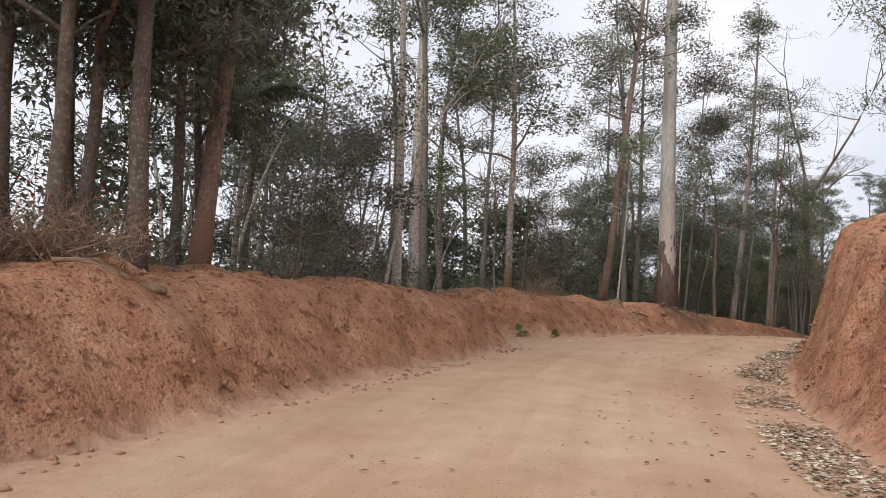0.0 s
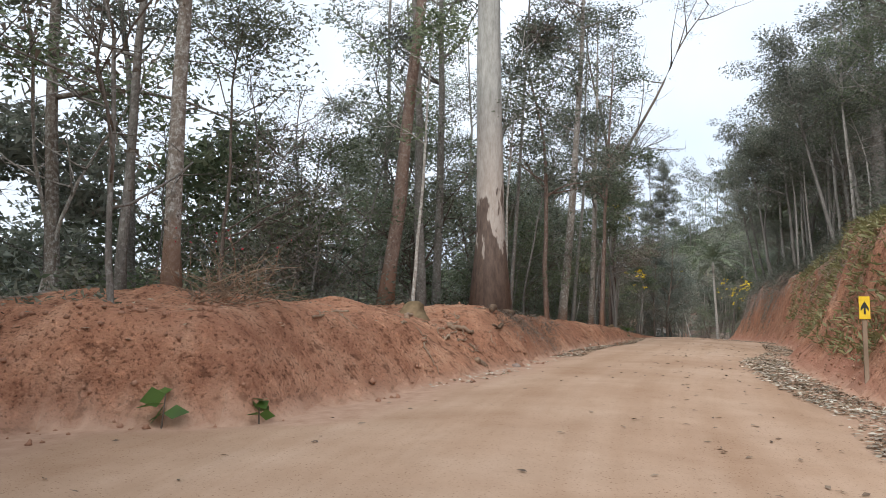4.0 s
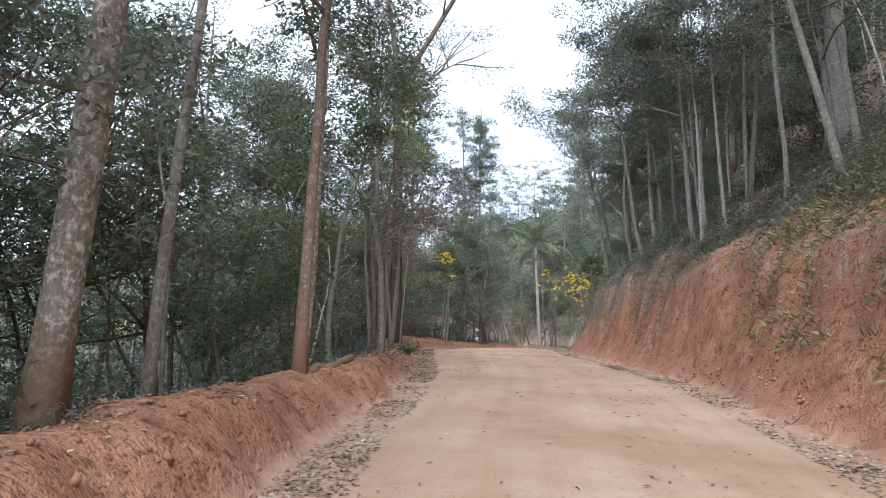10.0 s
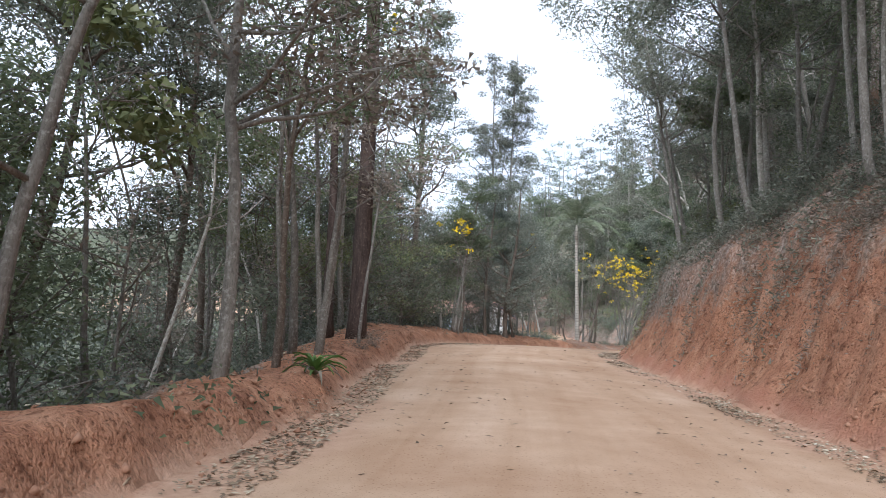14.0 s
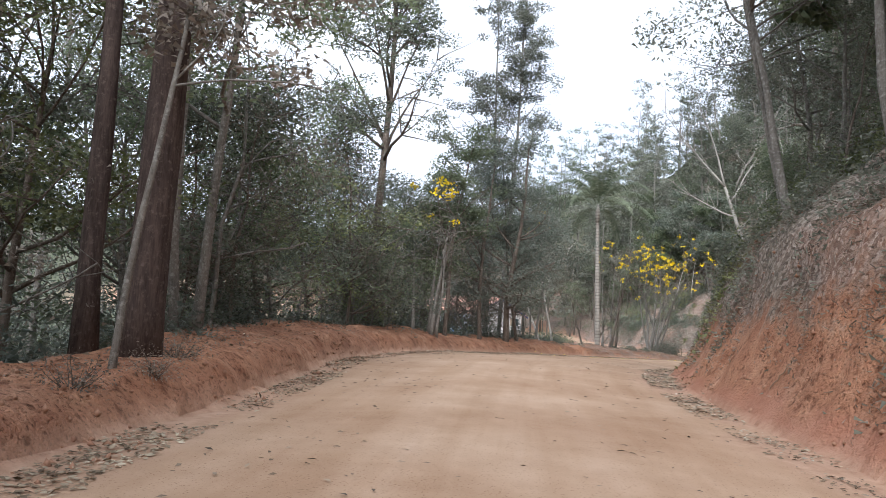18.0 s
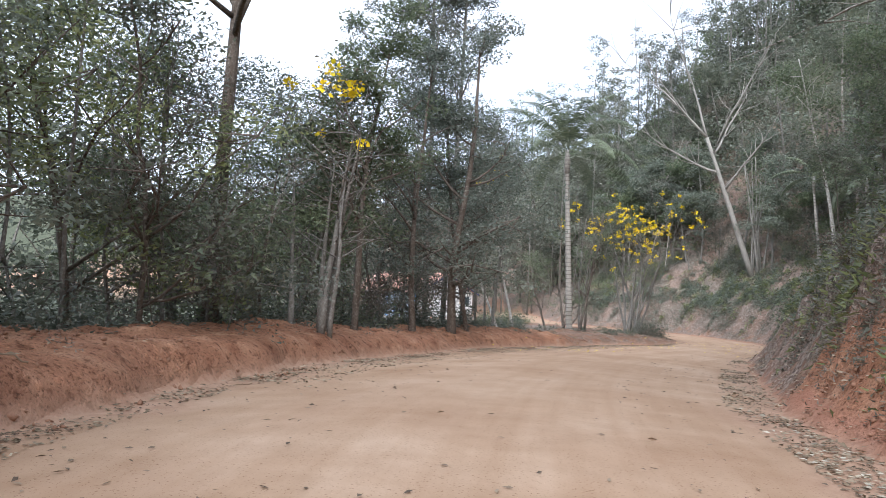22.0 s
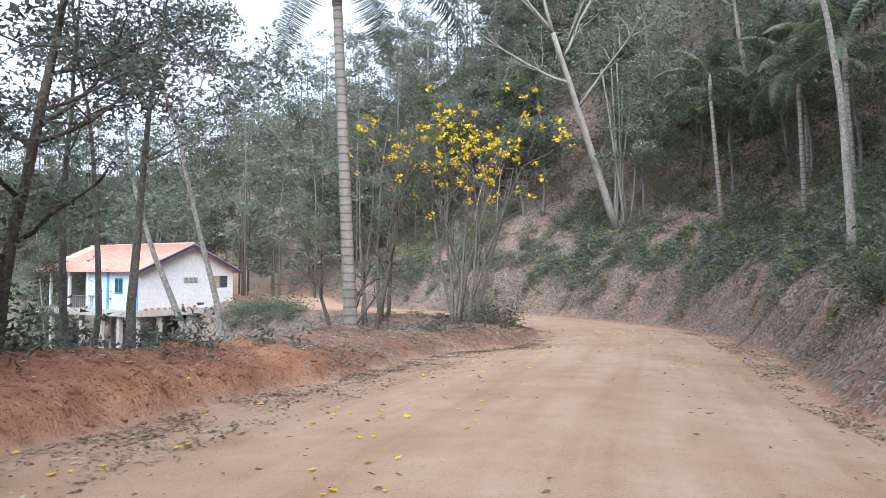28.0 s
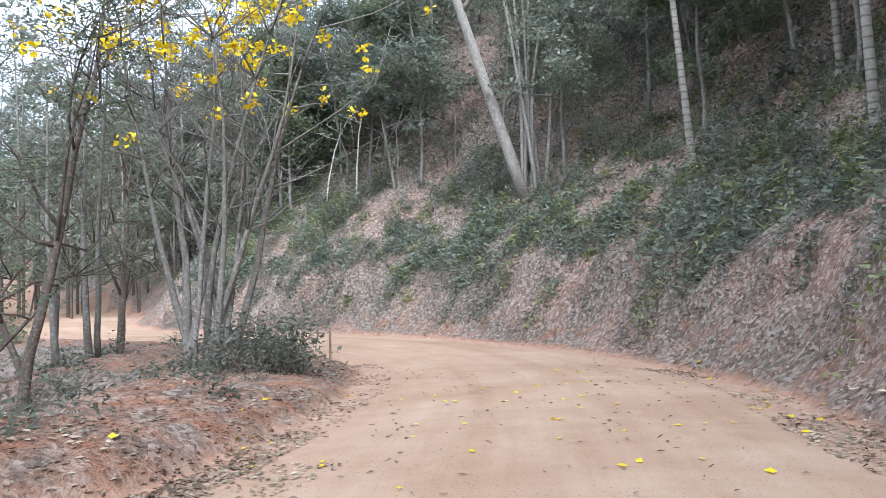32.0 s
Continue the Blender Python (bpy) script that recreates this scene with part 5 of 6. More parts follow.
def trumpet_tree(x, y, label, tall, stems, spread, clusters, seed, twigs=8, dry=500, low=0.45, lean=0.0):
    """A many-stemmed tree with bare twigs and clusters of yellow flowers."""
    rng = np.random.default_rng(seed)
    root = tagged(new("yellow_flowering_tree"), label, "flowering tree")
    tips = []
    for _ in range(stems):
        th = rng.uniform(0, 2 * math.pi)
        sp = spread / tall * rng.uniform(0.05, 0.42)
        st = bent(rng, (rng.uniform(-.6, .6), rng.uniform(-.6, .6), -0.3), (math.cos(th) * sp + lean, math.sin(th) * sp, 1), tall * rng.uniform(0.8, 1.02), 10, 0.05)
        wood = [tube(st, np.linspace(rng.uniform(0.07, 0.12), 0.014, 10), 7)]
        for _ in range(twigs):
            j = int(rng.integers(int(low * 10), 10))
            br = bent(rng, st[j], (*rng.standard_normal(2), rng.uniform(0.2, 1.2)), min(spread, 5.0) * rng.uniform(0.3, 0.7), 5, 0.18, 0.03)
            wood.append(tube(br, np.linspace(0.022, 0.006, 5), 4))
            tips.append(br[-1])
            for _ in range(3):
                tw = bent(rng, br[int(rng.integers(2, 5))], rng.standard_normal(3) + [0, 0, 0.4], min(spread, 5.0) * 0.18, 3, 0.2)
                wood.append(tube(tw, [0.008, 0.006, 0.004], 3))
                tips.append(tw[-1])
        part("stem", join(wood), BARK_GREY, root)
    tips = np.array(tips)
    if dry:
        leaves("sparse_foliage", tips[rng.integers(0, len(tips), dry)] + rng.standard_normal((dry, 3)) * 0.25, 0.12, rng, LEAF_DRY, 0.4, 0.4, root)
    order = np.argsort(-tips[:, 2] + rng.standard_normal(len(tips)) * tall * 0.14)
    for k in order[:clusters]:
        n = int(rng.integers(8, 24))
        c = tips[k] + rng.standard_normal((n, 3)) * [0.09, 0.09, 0.07]
        leaves("blossom", c, 0.13, rng, PETAL, 0.9, -0.2, root)
    root.matrix_basis = pose(x, y, height(x, y))
    SPOTS.append((x, y))
    return root


trumpet_tree(9.1, 131.8, "many-stemmed trumpet tree covered in yellow blossom", 8.6, 11, 8.0, 120, 11, 11, 300)
trumpet_tree(5.6, 137.5, "slim trumpet tree with scattered yellow blossom", 10.0, 4, 3.0, 16, 12, 8, 500)
trumpet_tree(-8.6, 67.0, "twiggy trumpet tree with few yellow flowers", 9.5, 5, 3.2, 6, 13, 10, 1200)
trumpet_tree(-7.3, 94.8, "twiggy trumpet tree with a crown of yellow flowers", 5.7, 5, 3.4, 12, 14, 9, 900)
trumpet_tree(-2.6, 114.5, "twiggy trumpet tree with few yellow flowers", 9.0, 3, 3.0, 6, 15, 9, 700)


def pale_tree(x, y, seed):
    """The many-stemmed pale tree on the far slope: one thick leaning stem that forks, and slim ones round it."""
    rng = np.random.default_rng(seed)
    root = tagged(new("pale_bare_tree"), "pale bare-branched tree with many stems on the slope", "tree")
    main = bent(rng, (0, 0, -0.5), (-0.36, -0.02, 1), 13.5, 9, 0.015)
    wood = [tube(main, np.linspace(0.26, 0.15, 9), 10)]
    for a, b, ln, j in ((-1.1, 0.75, 10, 8), (-0.7, 1.1, 12, 8), (-0.25, 1.2, 12, 8), (0.25, 1.0, 11, 7), (0.7, 0.95, 9, 7), (-1.0, 0.35, 8, 6), (0.45, 0.6, 7, 5)):
        br = bent(rng, main[j], (a, rng.uniform(-0.5, 0.5), b), ln, 9, 0.07, 0.03)
        wood.append(tube(br, np.linspace(0.12, 0.02, 9), 6))
        for k in range(9):
            tw = bent(rng, br[int(rng.integers(2, 9))], rng.standard_normal(3) * 0.6 + [a * 0.6, 0, 0.9], ln * rng.uniform(0.25, 0.5), 6, 0.12)
            wood.append(tube(tw, np.linspace(0.04, 0.008, 6), 4))
    part("stem", join(wood), BARK_SILVER, root, "thick leaning pale stem with bare limbs")
    for k in range(7):
        st = bent(rng, (rng.uniform(-0.5, 0.9), rng.uniform(-0.4, 0.4), -0.4), (rng.uniform(-0.12, 0.12), 0, 1), rng.uniform(8, 12), 8, 0.03)
        part("stem", join([tube(st, np.linspace(rng.uniform(0.08, 0.13), 0.04, 8), 6)]), BARK_SILVER, root)
        c = st[rng.integers(5, 8, 260)] + rng.standard_normal((260, 3)) * [0.8, 0.8, 1.2]
        leaves("crown", c, 0.2, rng, LEAF_MID, 0.42, 0.3, root)
    root.matrix_basis = pose(x, y, height(x, y))
    SPOTS.append((x, y))


pale_tree(22.28, 143.33, 21)


# ---- house on stilts beyond the ravine ----
WALL_WHITE = simple("white_render", (0.70, 0.69, 0.67), (0.78, 0.77, 0.75), 2, 0.85, 0.1, 0.005)
CONCRETE = simple("raw_concrete", (0.40, 0.37, 0.33), (0.52, 0.49, 0.45), 3, 0.9, 0.3, 0.01)
ROOF_TILE = simple("salmon_roof_tile", (0.58, 0.33, 0.255), (0.68, 0.42, 0.335), 3, 0.8, 0.2, 0.01)
BLUE_PAINT = simple("blue_paint", (0.13, 0.33, 0.68), (0.17, 0.40, 0.75), 3, 0.6, 0.1, 0.003)
DARK_BLUE = simple("dark_blue_fascia", (0.035, 0.05, 0.11), (0.05, 0.07, 0.15), 3, 0.6, 0.1, 0.003)
TEAL = simple("teal_window_frame", (0.06, 0.28, 0.33), (0.09, 0.36, 0.40), 3, 0.5, 0.1, 0.003)
DIM = simple("dim_room_wall", (0.16, 0.14, 0.12), (0.24, 0.21, 0.18), 3, 0.9, 0.1, 0.003)
BRICK = simple("hollow_brick", (0.48, 0.21, 0.12), (0.58, 0.29, 0.18), 6, 0.9, 0.3, 0.01)
PANE, _pn, _pl, _pb = material("window_glass", 0.08, 0.5)
_pb.inputs["Base Color"].default_value = (0.05, 0.07, 0.08, 1)


def poly_prism(pts, depth):
    """A flat outline in x-z, given depth along y."""
    n = len(pts)
    v = [(x, 0, z) for x, z in pts] + [(x, depth, z) for x, z in pts]
    f = [tuple(range(n)), tuple(range(2 * n - 1, n - 1, -1))] + [(i, n + i, n + (i + 1) % n, (i + 1) % n) for i in range(n)]
    return v, [], f


def build_house():
    W, L, H, P = 8.9, 12.0, 2.95, 4.85
    h = tagged(new("house"), "white gabled house with salmon roof on concrete stilts", "house")
    T = 0.18
    # gable wall with its window opening and vent row
    part("wall", poly_prism([(0, 0), (W, 0), (W, 1.55), (0, 1.55)], T), WALL_WHITE, h, "white gable wall with vent blocks", smooth=False)
    part("wall", poly_prism([(0, 1.55), (6.75, 1.55), (6.75, 2.5), (0, 2.5)], T), WALL_WHITE, h, smooth=False)
    part("wall", poly_prism([(8.4, 1.55), (W, 1.55), (W, 2.5), (8.4, 2.5)], T), WALL_WHITE, h, smooth=False)
    part("wall", poly_prism([(0, 2.5), (W, 2.5), (W, H), (W / 2, P), (0, H)], T), WALL_WHITE, h, smooth=False)
    part("wall", box(T / 2, T + 5.0, H / 2, T, 6.2 - T, H), simple("pale_blue_wash", (0.56, 0.65, 0.74), (0.64, 0.72, 0.80), 2, 0.85, 0.1, 0.005), h, "pale blue front wall with bright blue edges", smooth=False).location.y = -1.9
    part("wall", box(W - T / 2, L / 2, H / 2, T, L - 2 * T, H), WALL_WHITE, h, smooth=False)
    part("wall", box(W / 2 + 1, L - T / 2, H / 2, W - 2, T, H), WALL_WHITE, h, smooth=False)
    part("partition", box(W / 2 + 0.5, 6.2, H / 2, W - 1.2, T, H), DIM, h, smooth=False)
    for k in range(3):
        vb = part("vent_block", box(0, 0, 0, 0.40, 0.05, 0.40, 0.01), CONCRETE, h, at=(4.15 + 0.46 * k, -0.03, 2.18), smooth=False)
        # Raised dark bars stand in for the shade inside the vent openings.
        for i in (-1, 0, 1):
            part("slot", box(0.11 * i, -0.02, 0, 0.05, 0.03, 0.28), DIM, vb, smooth=False)
            part("slot", box(0, -0.021, 0.11 * i, 0.28, 0.03, 0.04), DIM, vb, smooth=False)
    win = part("window", box(0, 0.09, 0, 1.65, 0.02, 0.95), PANE, h, "open window with sliding pane", at=(7.575, 0, 2.025), smooth=False)
    part("frame", box(0, 0.05, 0, 0.06, 0.06, 0.95), DIM, win, smooth=False)
    part("shutter_leaf", box(-0.42, 0.06, 0, 0.74, 0.03, 0.9), simple("tan_board", (0.38, 0.29, 0.2), (0.46, 0.36, 0.27), 4), win, smooth=False)
    fw = part("window", box(-0.03, 0, 0, 0.06, 0.9, 1.15, 0.01), TEAL, h, "teal-framed casement window", at=(0, 2.2, 1.75), smooth=False)
    for i in (-1, 1):
        part("pane", box(-0.07, 0.22 * i, 0, 0.02, 0.36, 0.95), PANE, fw, smooth=False)
    for y in (0.12, 2.9 + 0.6, 4.9):
        part("pilaster", box(-0.03, y, H / 2 - 0.05, 0.08, 0.24, H + 0.1, 0.01), BLUE_PAINT, h, "bright blue corner strip", smooth=False)
    # slab, porch and rail
    part("slab", box(W / 2 - 0.1, L / 2, -0.25, W + 0.6, L + 0.5, 0.48, 0.02), CONCRETE, h, "raw concrete floor slab", smooth=False)
    for k in range(9):
        part("brick", box(0, 0, 0, 0.28, 0.14, 0.14, 0.008), BRICK, h, at=(0.5 + 0.55 * k, -0.18, 0.06), smooth=False)
    for y in (5.8, 8.2, 10.7):
        part("porch_post", box(-0.1, y, H / 2, 0.18, 0.18, H, 0.01), WALL_WHITE, h, smooth=False)
    rail = part("porch_rail", box(-0.1, 7.9, 0.95, 0.07, 5.6, 0.07), DIM, h, smooth=False)
    for k in range(22):
        part("baluster", box(-0.1, 5.3 + 0.25 * k, 0.48, 0.04, 0.04, 0.9), DIM, rail, smooth=False)
    # roof: two slopes with overhang and tile rows
    ov = 0.55
    sl = (P - H) / (W / 2)
    for sgn in (-1, 1):
        slope = part("roof_slope", poly_prism([(0, 0), (W / 2 + ov, -sl * (W / 2 + ov)), (W / 2 + ov, -sl * (W / 2 + ov) + 0.1), (0, 0.12)], L + 1.1), ROOF_TILE, h, "salmon tiled roof slope", smooth=False)
        slope.matrix_basis = pose(W / 2, -0.55, P + 0.04) @ Matrix.Diagonal((sgn, 1, 1, 1))
        for k in range(24):
            rib = tube([(0.05, 0.25 + k * 0.48, 0.13), (W / 2 + ov, 0.25 + k * 0.48, -sl * (W / 2 + ov) + 0.11)], [0.07, 0.07], 6)
            part("roof_rib", join([rib]), ROOF_TILE, slope)
        fas = part("fascia", poly_prism([(0, -0.16), (W / 2 + ov, -sl * (W / 2 + ov) - 0.16), (W / 2 + ov, -sl * (W / 2 + ov) + 0.02), (0, 0.02)], 0.05), DARK_BLUE, h, "dark blue verge board", smooth=False)
        fas.matrix_basis = pose(W / 2, -0.61, P + 0.06) @ Matrix.Diagonal((sgn, 1, 1, 1))
    part("ridge", join([tube([(W / 2, -0.55, P + 0.14), (W / 2, L + 0.55, P + 0.14)], [0.1, 0.1], 8)]), ROOF_TILE, h)
    # stilts and the wall behind them
    for x, y in ((0.1, 0.2), (2.0, 0.2), (4.7, 0.2), (7.9, 0.4), (0.1, 2.2), (0.1, 4.4), (0.1, 6.8), (0.1, 9.0), (0.1, 10.8), (3.8, 4.5), (3.8, 8.5)):
        part("stilt", box(x, y, -2.25, 0.32, 0.32, 3.5, 0.015), CONCRETE, h, smooth=False)
    part("basement_wall", box(W / 2 + 1.2, 3.3, -2.0, W - 2.4, 0.2, 3.0), CONCRETE, h, smooth=False)
    h.matrix_basis = pose(-9.0, 155.9, 0.85, 0, 0, 46)


build_house()

# ---- signs, posts, stump, roots, logs, stones, the strap-leaved plant ----
YELLOW = simple("yellow_sign_paint", (0.72, 0.47, 0.02), (0.80, 0.55, 0.03), 4, 0.5, 0.1, 0.002)
BLACK = simple("black_paint", (0.02, 0.02, 0.02), (0.035, 0.035, 0.035), 4, 0.5, 0.1, 0.002)
SIGN_WHITE = simple("white_sign_board", (0.66, 0.63, 0.58), (0.74, 0.71, 0.66), 4, 0.6, 0.1, 0.002)
INK = simple("faded_red_ink", (0.30, 0.12, 0.10), (0.36, 0.16, 0.13), 6, 0.7, 0.1, 0.002)
TIMBER = simple("weathered_timber", (0.22, 0.155, 0.105), (0.33, 0.25, 0.18), 7, 0.9, 0.5, 0.01, (1, 1, 0.2))
DEADWOOD = simple("dead_wood", (0.25, 0.17, 0.115), (0.40, 0.29, 0.20), 7, 0.9, 0.6, 0.02, (1, 1, 1))
ROOT_BARK = simple("root_bark", (0.10, 0.065, 0.042), (0.22, 0.145, 0.095), 8, 0.9, 0.6, 0.02, (1, 1, 1))
MOSSY = simple("mossy_log", (0.16, 0.115, 0.06), (0.27, 0.19, 0.11), 6, 0.95, 0.6, 0.02)
STONE = simple("grey_stone", (0.22, 0.17, 0.14), (0.34, 0.27, 0.23), 8, 0.9, 0.5, 0.02)


def yellow_sign(x, y, face):
    s = thing("road_sign", (x, y, height(x, y)), "yellow arrow sign on a wooden post", "road sign")
    s.rotation_euler.z = radians(face)
    part("post", box(0, 0, 0.45, 0.06, 0.06, 1.5, 0.006), TIMBER, s, smooth=False)
    pl = part("plate", box(0, -0.045, 1.12, 0.15, 0.02, 0.35, 0.004), YELLOW, s, "yellow plate with black arrow", smooth=False)
    part("arrow", ([(-0.014, -0.059, 1.02), (0.014, -0.059, 1.02), (0.014, -0.059, 1.12), (0.055, -0.059, 1.07), (0.055, -0.059, 1.12), (0, -0.059, 1.22), (-0.055, -0.059, 1.12), (-0.055, -0.059, 1.07), (-0.014, -0.059, 1.12)], [], [tuple(range(9))]), BLACK, pl, smooth=False)


def white_sign(x, y, face):
    s = thing("notice_board", (x, y, height(x, y)), "small white notice board on a stake", "sign")
    s.rotation_euler.z = radians(face)
    part("stake", box(0, 0, 0.1, 0.045, 0.045, 0.9, 0.004), TIMBER, s, smooth=False)
    b = part("board", box(0, -0.035, 0.36, 0.27, 0.02, 0.44, 0.004), SIGN_WHITE, s, "white board with rows of faded print", smooth=False)
    for k in range(5):
        part("print_bar", box(0.0, -0.048, (0.51, 0.43, 0.37, 0.31, 0.25)[k], 0.2 - 0.02 * (k % 3), 0.006, 0.06 if k == 0 else 0.022), INK, b, smooth=False)


yellow_sign(-2.42, 26.95, -4)
white_sign(-1.63, 26.97, -4)


def lying(name, label, category, pts, r0, r1, mat, sides=9, seed=1, lift=0.5):
    """A branch, log or root that follows the ground through x, y places."""
    rng = np.random.default_rng(seed)
    p = np.array(pts, float)
    k = np.linspace(0, len(p) - 1, 14)
    x, y = np.interp(k, range(len(p)), p[:, 0]), np.interp(k, range(len(p)), p[:, 1])
    r = np.linspace(r0, r1, 14)
    z = land(x, y)[0]
    z = np.convolve(np.r_[z[:1], z, z[-1:]], [0.25, 0.5, 0.25], 'valid') + r * lift
    ox, oy, oz = x[0], y[0], z[0]
    q = np.c_[x - ox, y - oy, z - oz] + rng.standard_normal((14, 3)) * [0.02, 0.02, 0.012]
    ob = part(name, join([tube(q, r, sides, 0.07, rng)]), mat, at=(ox, oy, oz))
    return tagged(ob, label, category)


lying("fallen_branch", "fallen dry branch lying on the bank", "branch", [(-8.35, 4.55), (-8.2, 5.1), (-8.12, 5.6), (-8.25, 6.05)], 0.035, 0.055, DEADWOOD)
lying("fallen_log", "mossy fallen log behind the berm", "log", [(-7.95, 51.2), (-7.78, 52.4), (-7.6, 53.6)], 0.085, 0.08, MOSSY, 12, 3, 0.4)
lying("tree_root", "thick split brown root lying on the bank top", "root", [(-9.1, 30.75), (-9.22, 31.3), (-9.3, 32.2), (-9.06, 32.97)], 0.055, 0.095, ROOT_BARK, 12, 4, 0.7)
lying("tree_root", "dark exposed root on the clay bank", "root", [(-8.9, 29.97), (-8.85, 30.3), (-8.83, 30.66)], 0.022, 0.045, ROOT_BARK, 9, 5)
lying("tree_root", "thin root hanging down the clay bank", "root", [(-8.95, 32.7), (-8.7, 32.4), (-8.6, 32.1)], 0.03, 0.012, ROOT_BARK, 7, 6)
lying("tree_root", "muddy exposed root on the clay bank", "root", [(-9.54, 28.57), (-9.31, 28.79), (-9.11, 28.98)], 0.055, 0.04, DEADWOOD, 9, 200, 0.35)
lying("tree_root", "muddy exposed root on the clay bank", "root", [(-10.05, 27.43), (-10.23, 28.15), (-10.19, 29.04)], 0.05, 0.03, DEADWOOD, 9, 201, 0.35)
lying("tree_root", "muddy exposed root on the clay bank", "root", [(-9.35, 27.93), (-9.33, 27.59)], 0.03, 0.018, DEADWOOD, 9, 203, 0.35)
lying("tree_root", "muddy exposed root on the clay bank", "root", [(-8.83, 28.06), (-8.64, 28.28)], 0.06, 0.04, DEADWOOD, 9, 204, 0.35)
lying("tree_root", "muddy exposed root on the clay bank", "root", [(-9.03, 28.4), (-8.85, 28.46)], 0.02, 0.012, DEADWOOD, 9, 205, 0.35)
lying("tree_root", "muddy exposed root on the clay bank", "root", [(-9.73, 26.28), (-9.74, 26.53)], 0.025, 0.015, DEADWOOD, 9, 206, 0.35)
rs = np.random.default_rng(44)
for i in range(26):
    s0 = rs.uniform(-2, 126)
    side = 1 if rs.uniform() < 0.6 else -1
    x, y = beside(s0, side, rs.uniform(-0.7, 0.9))
    a = rs.uniform(0, 6.28)
    ln = rs.uniform(0.4, 1.1)
    lying("twig", "thin dry fallen twig on the ground", "twig", [(x, y), (x + ln * 0.5 * math.cos(a), y + ln * 0.5 * math.sin(a)), (x + ln * math.cos(a + 0.3), y + ln * math.sin(a + 0.3))], 0.012, 0.005, DEADWOOD, 5, 60 + i, 0.9)


def brush_pile(x, y, seed, count, label):
    """A heap of cut dry brush: arching twigs that fork, and a few withered leaves and red flowers."""
    rng = np.random.default_rng(seed)
    root = tagged(new("brush_pile"), label, "brush pile")
    wood, tips = [], []
    for _ in range(count):
        th = rng.uniform(0, 2 * math.pi)
        st = bent(rng, (*rng.normal(0, 0.3, 2), rng.uniform(-0.05, 0.25)), (math.cos(th), math.sin(th), rng.uniform(0.2, 1.3)), rng.uniform(0.5, 1.1), 6, 0.16, -0.06)
        wood.append(tube(st, np.linspace(0.009, 0.003, 6), 4))
        for j in (2, 3, 4):
            tw = bent(rng, st[j], rng.standard_normal(3) + [0, 0, 0.2], rng.uniform(0.2, 0.45), 4, 0.2)
            wood.append(tube(tw, [0.005, 0.004, 0.003, 0.002], 3))
            tips.append(tw[-1])
    part("twigs", join(wood), DEADWOOD, root)
    tips = np.array(tips)
    leaves("withered_leaves", tips[rng.integers(0, len(tips), 260)] + rng.normal(0, 0.05, (260, 3)), 0.07, rng, LEAF_DRY, 0.4, 0.4, root)
    high = tips[np.argsort(-tips[:, 2])[:14]]
    leaves("red_flowers", high + rng.normal(0, 0.03, high.shape), 0.05, rng, RED_FLOWER, 0.8, -0.2, root)
    root.matrix_basis = pose(x, y, height(x, y))


RED_FLOWER = leaf_material("red_petals", (0.35, 0.02, 0.03), (0.5, 0.03, 0.05), (0.6, 0.06, 0.08), 0.5, 0.2)
for k, (x, y, n) in enumerate([(-9.5, 4.0, 70), (-9.05, 4.6, 80), (-8.75, 5.15, 60)]):
    brush_pile(x, y, 300 + k, n, "heap of dry grey brush with small red flowers on the bank")
brush_pile(-11.2, 23.3, 304, 60, "dry twiggy brush with red flowers at the bank top")
for i in range(26):
    x, y = beside(rs.uniform(24.5, 34), 1, rs.uniform(0.3, 2.6))
    a = rs.uniform(0, 6.28)
    ln = rs.uniform(0.3, 0.9)
    lying("tree_root", "thin bare root hanging from the clay bank", "root", [(x, y), (x + ln * 0.5 * math.cos(a), y + ln * 0.5 * math.sin(a)), (x + ln * math.cos(a + 0.5), y + ln * math.sin(a + 0.5))], rs.uniform(0.01, 0.025), 0.006, DEADWOOD, 5, 320 + i, 0.6)


def stump(x, y):
    rng = np.random.default_rng(8)
    ob = part("tree_stump", join([tube([(0, 0, -0.25), (0, 0, 0.0), (0.03, 0, 0.12), (0.05, 0, 0.22), (0.05, 0, 0.26)], [0.46, 0.30, 0.20, 0.15, 0.08], 14, 0.13, rng)]), MOSSY, at=(x, y, height(x, y)))
    tagged(ob, "old mud-covered tree stump on the bank", "stump")


stump(-10.3, 28.6)


def stone(x, y, r, seed, label):
    rng = np.random.default_rng(seed)
    bm = bmesh.new()
    bmesh.ops.create_icosphere(bm, subdivisions=2, radius=r)
    for v in bm.verts:
        v.co *= 1 + 0.16 * rng.standard_normal()
        v.co.z *= 0.65
    tagged(part("stone", bm, STONE, at=(x, y, height(x, y) + r * 0.2)), label, "stone")


stone(-8.25, 29.2, 0.09, 1, "small grey stone beside the road")
stone(3.2, 142.0, 0.45, 2, "large pale stone beside the far road")
for i in range(14):
    x, y = beside(rs.uniform(0, 128), 1 if rs.uniform() < 0.7 else -1, rs.uniform(-0.6, 0.1))
    stone(x, y, rs.uniform(0.025, 0.07), 30 + i, "small clod of red-brown stone")


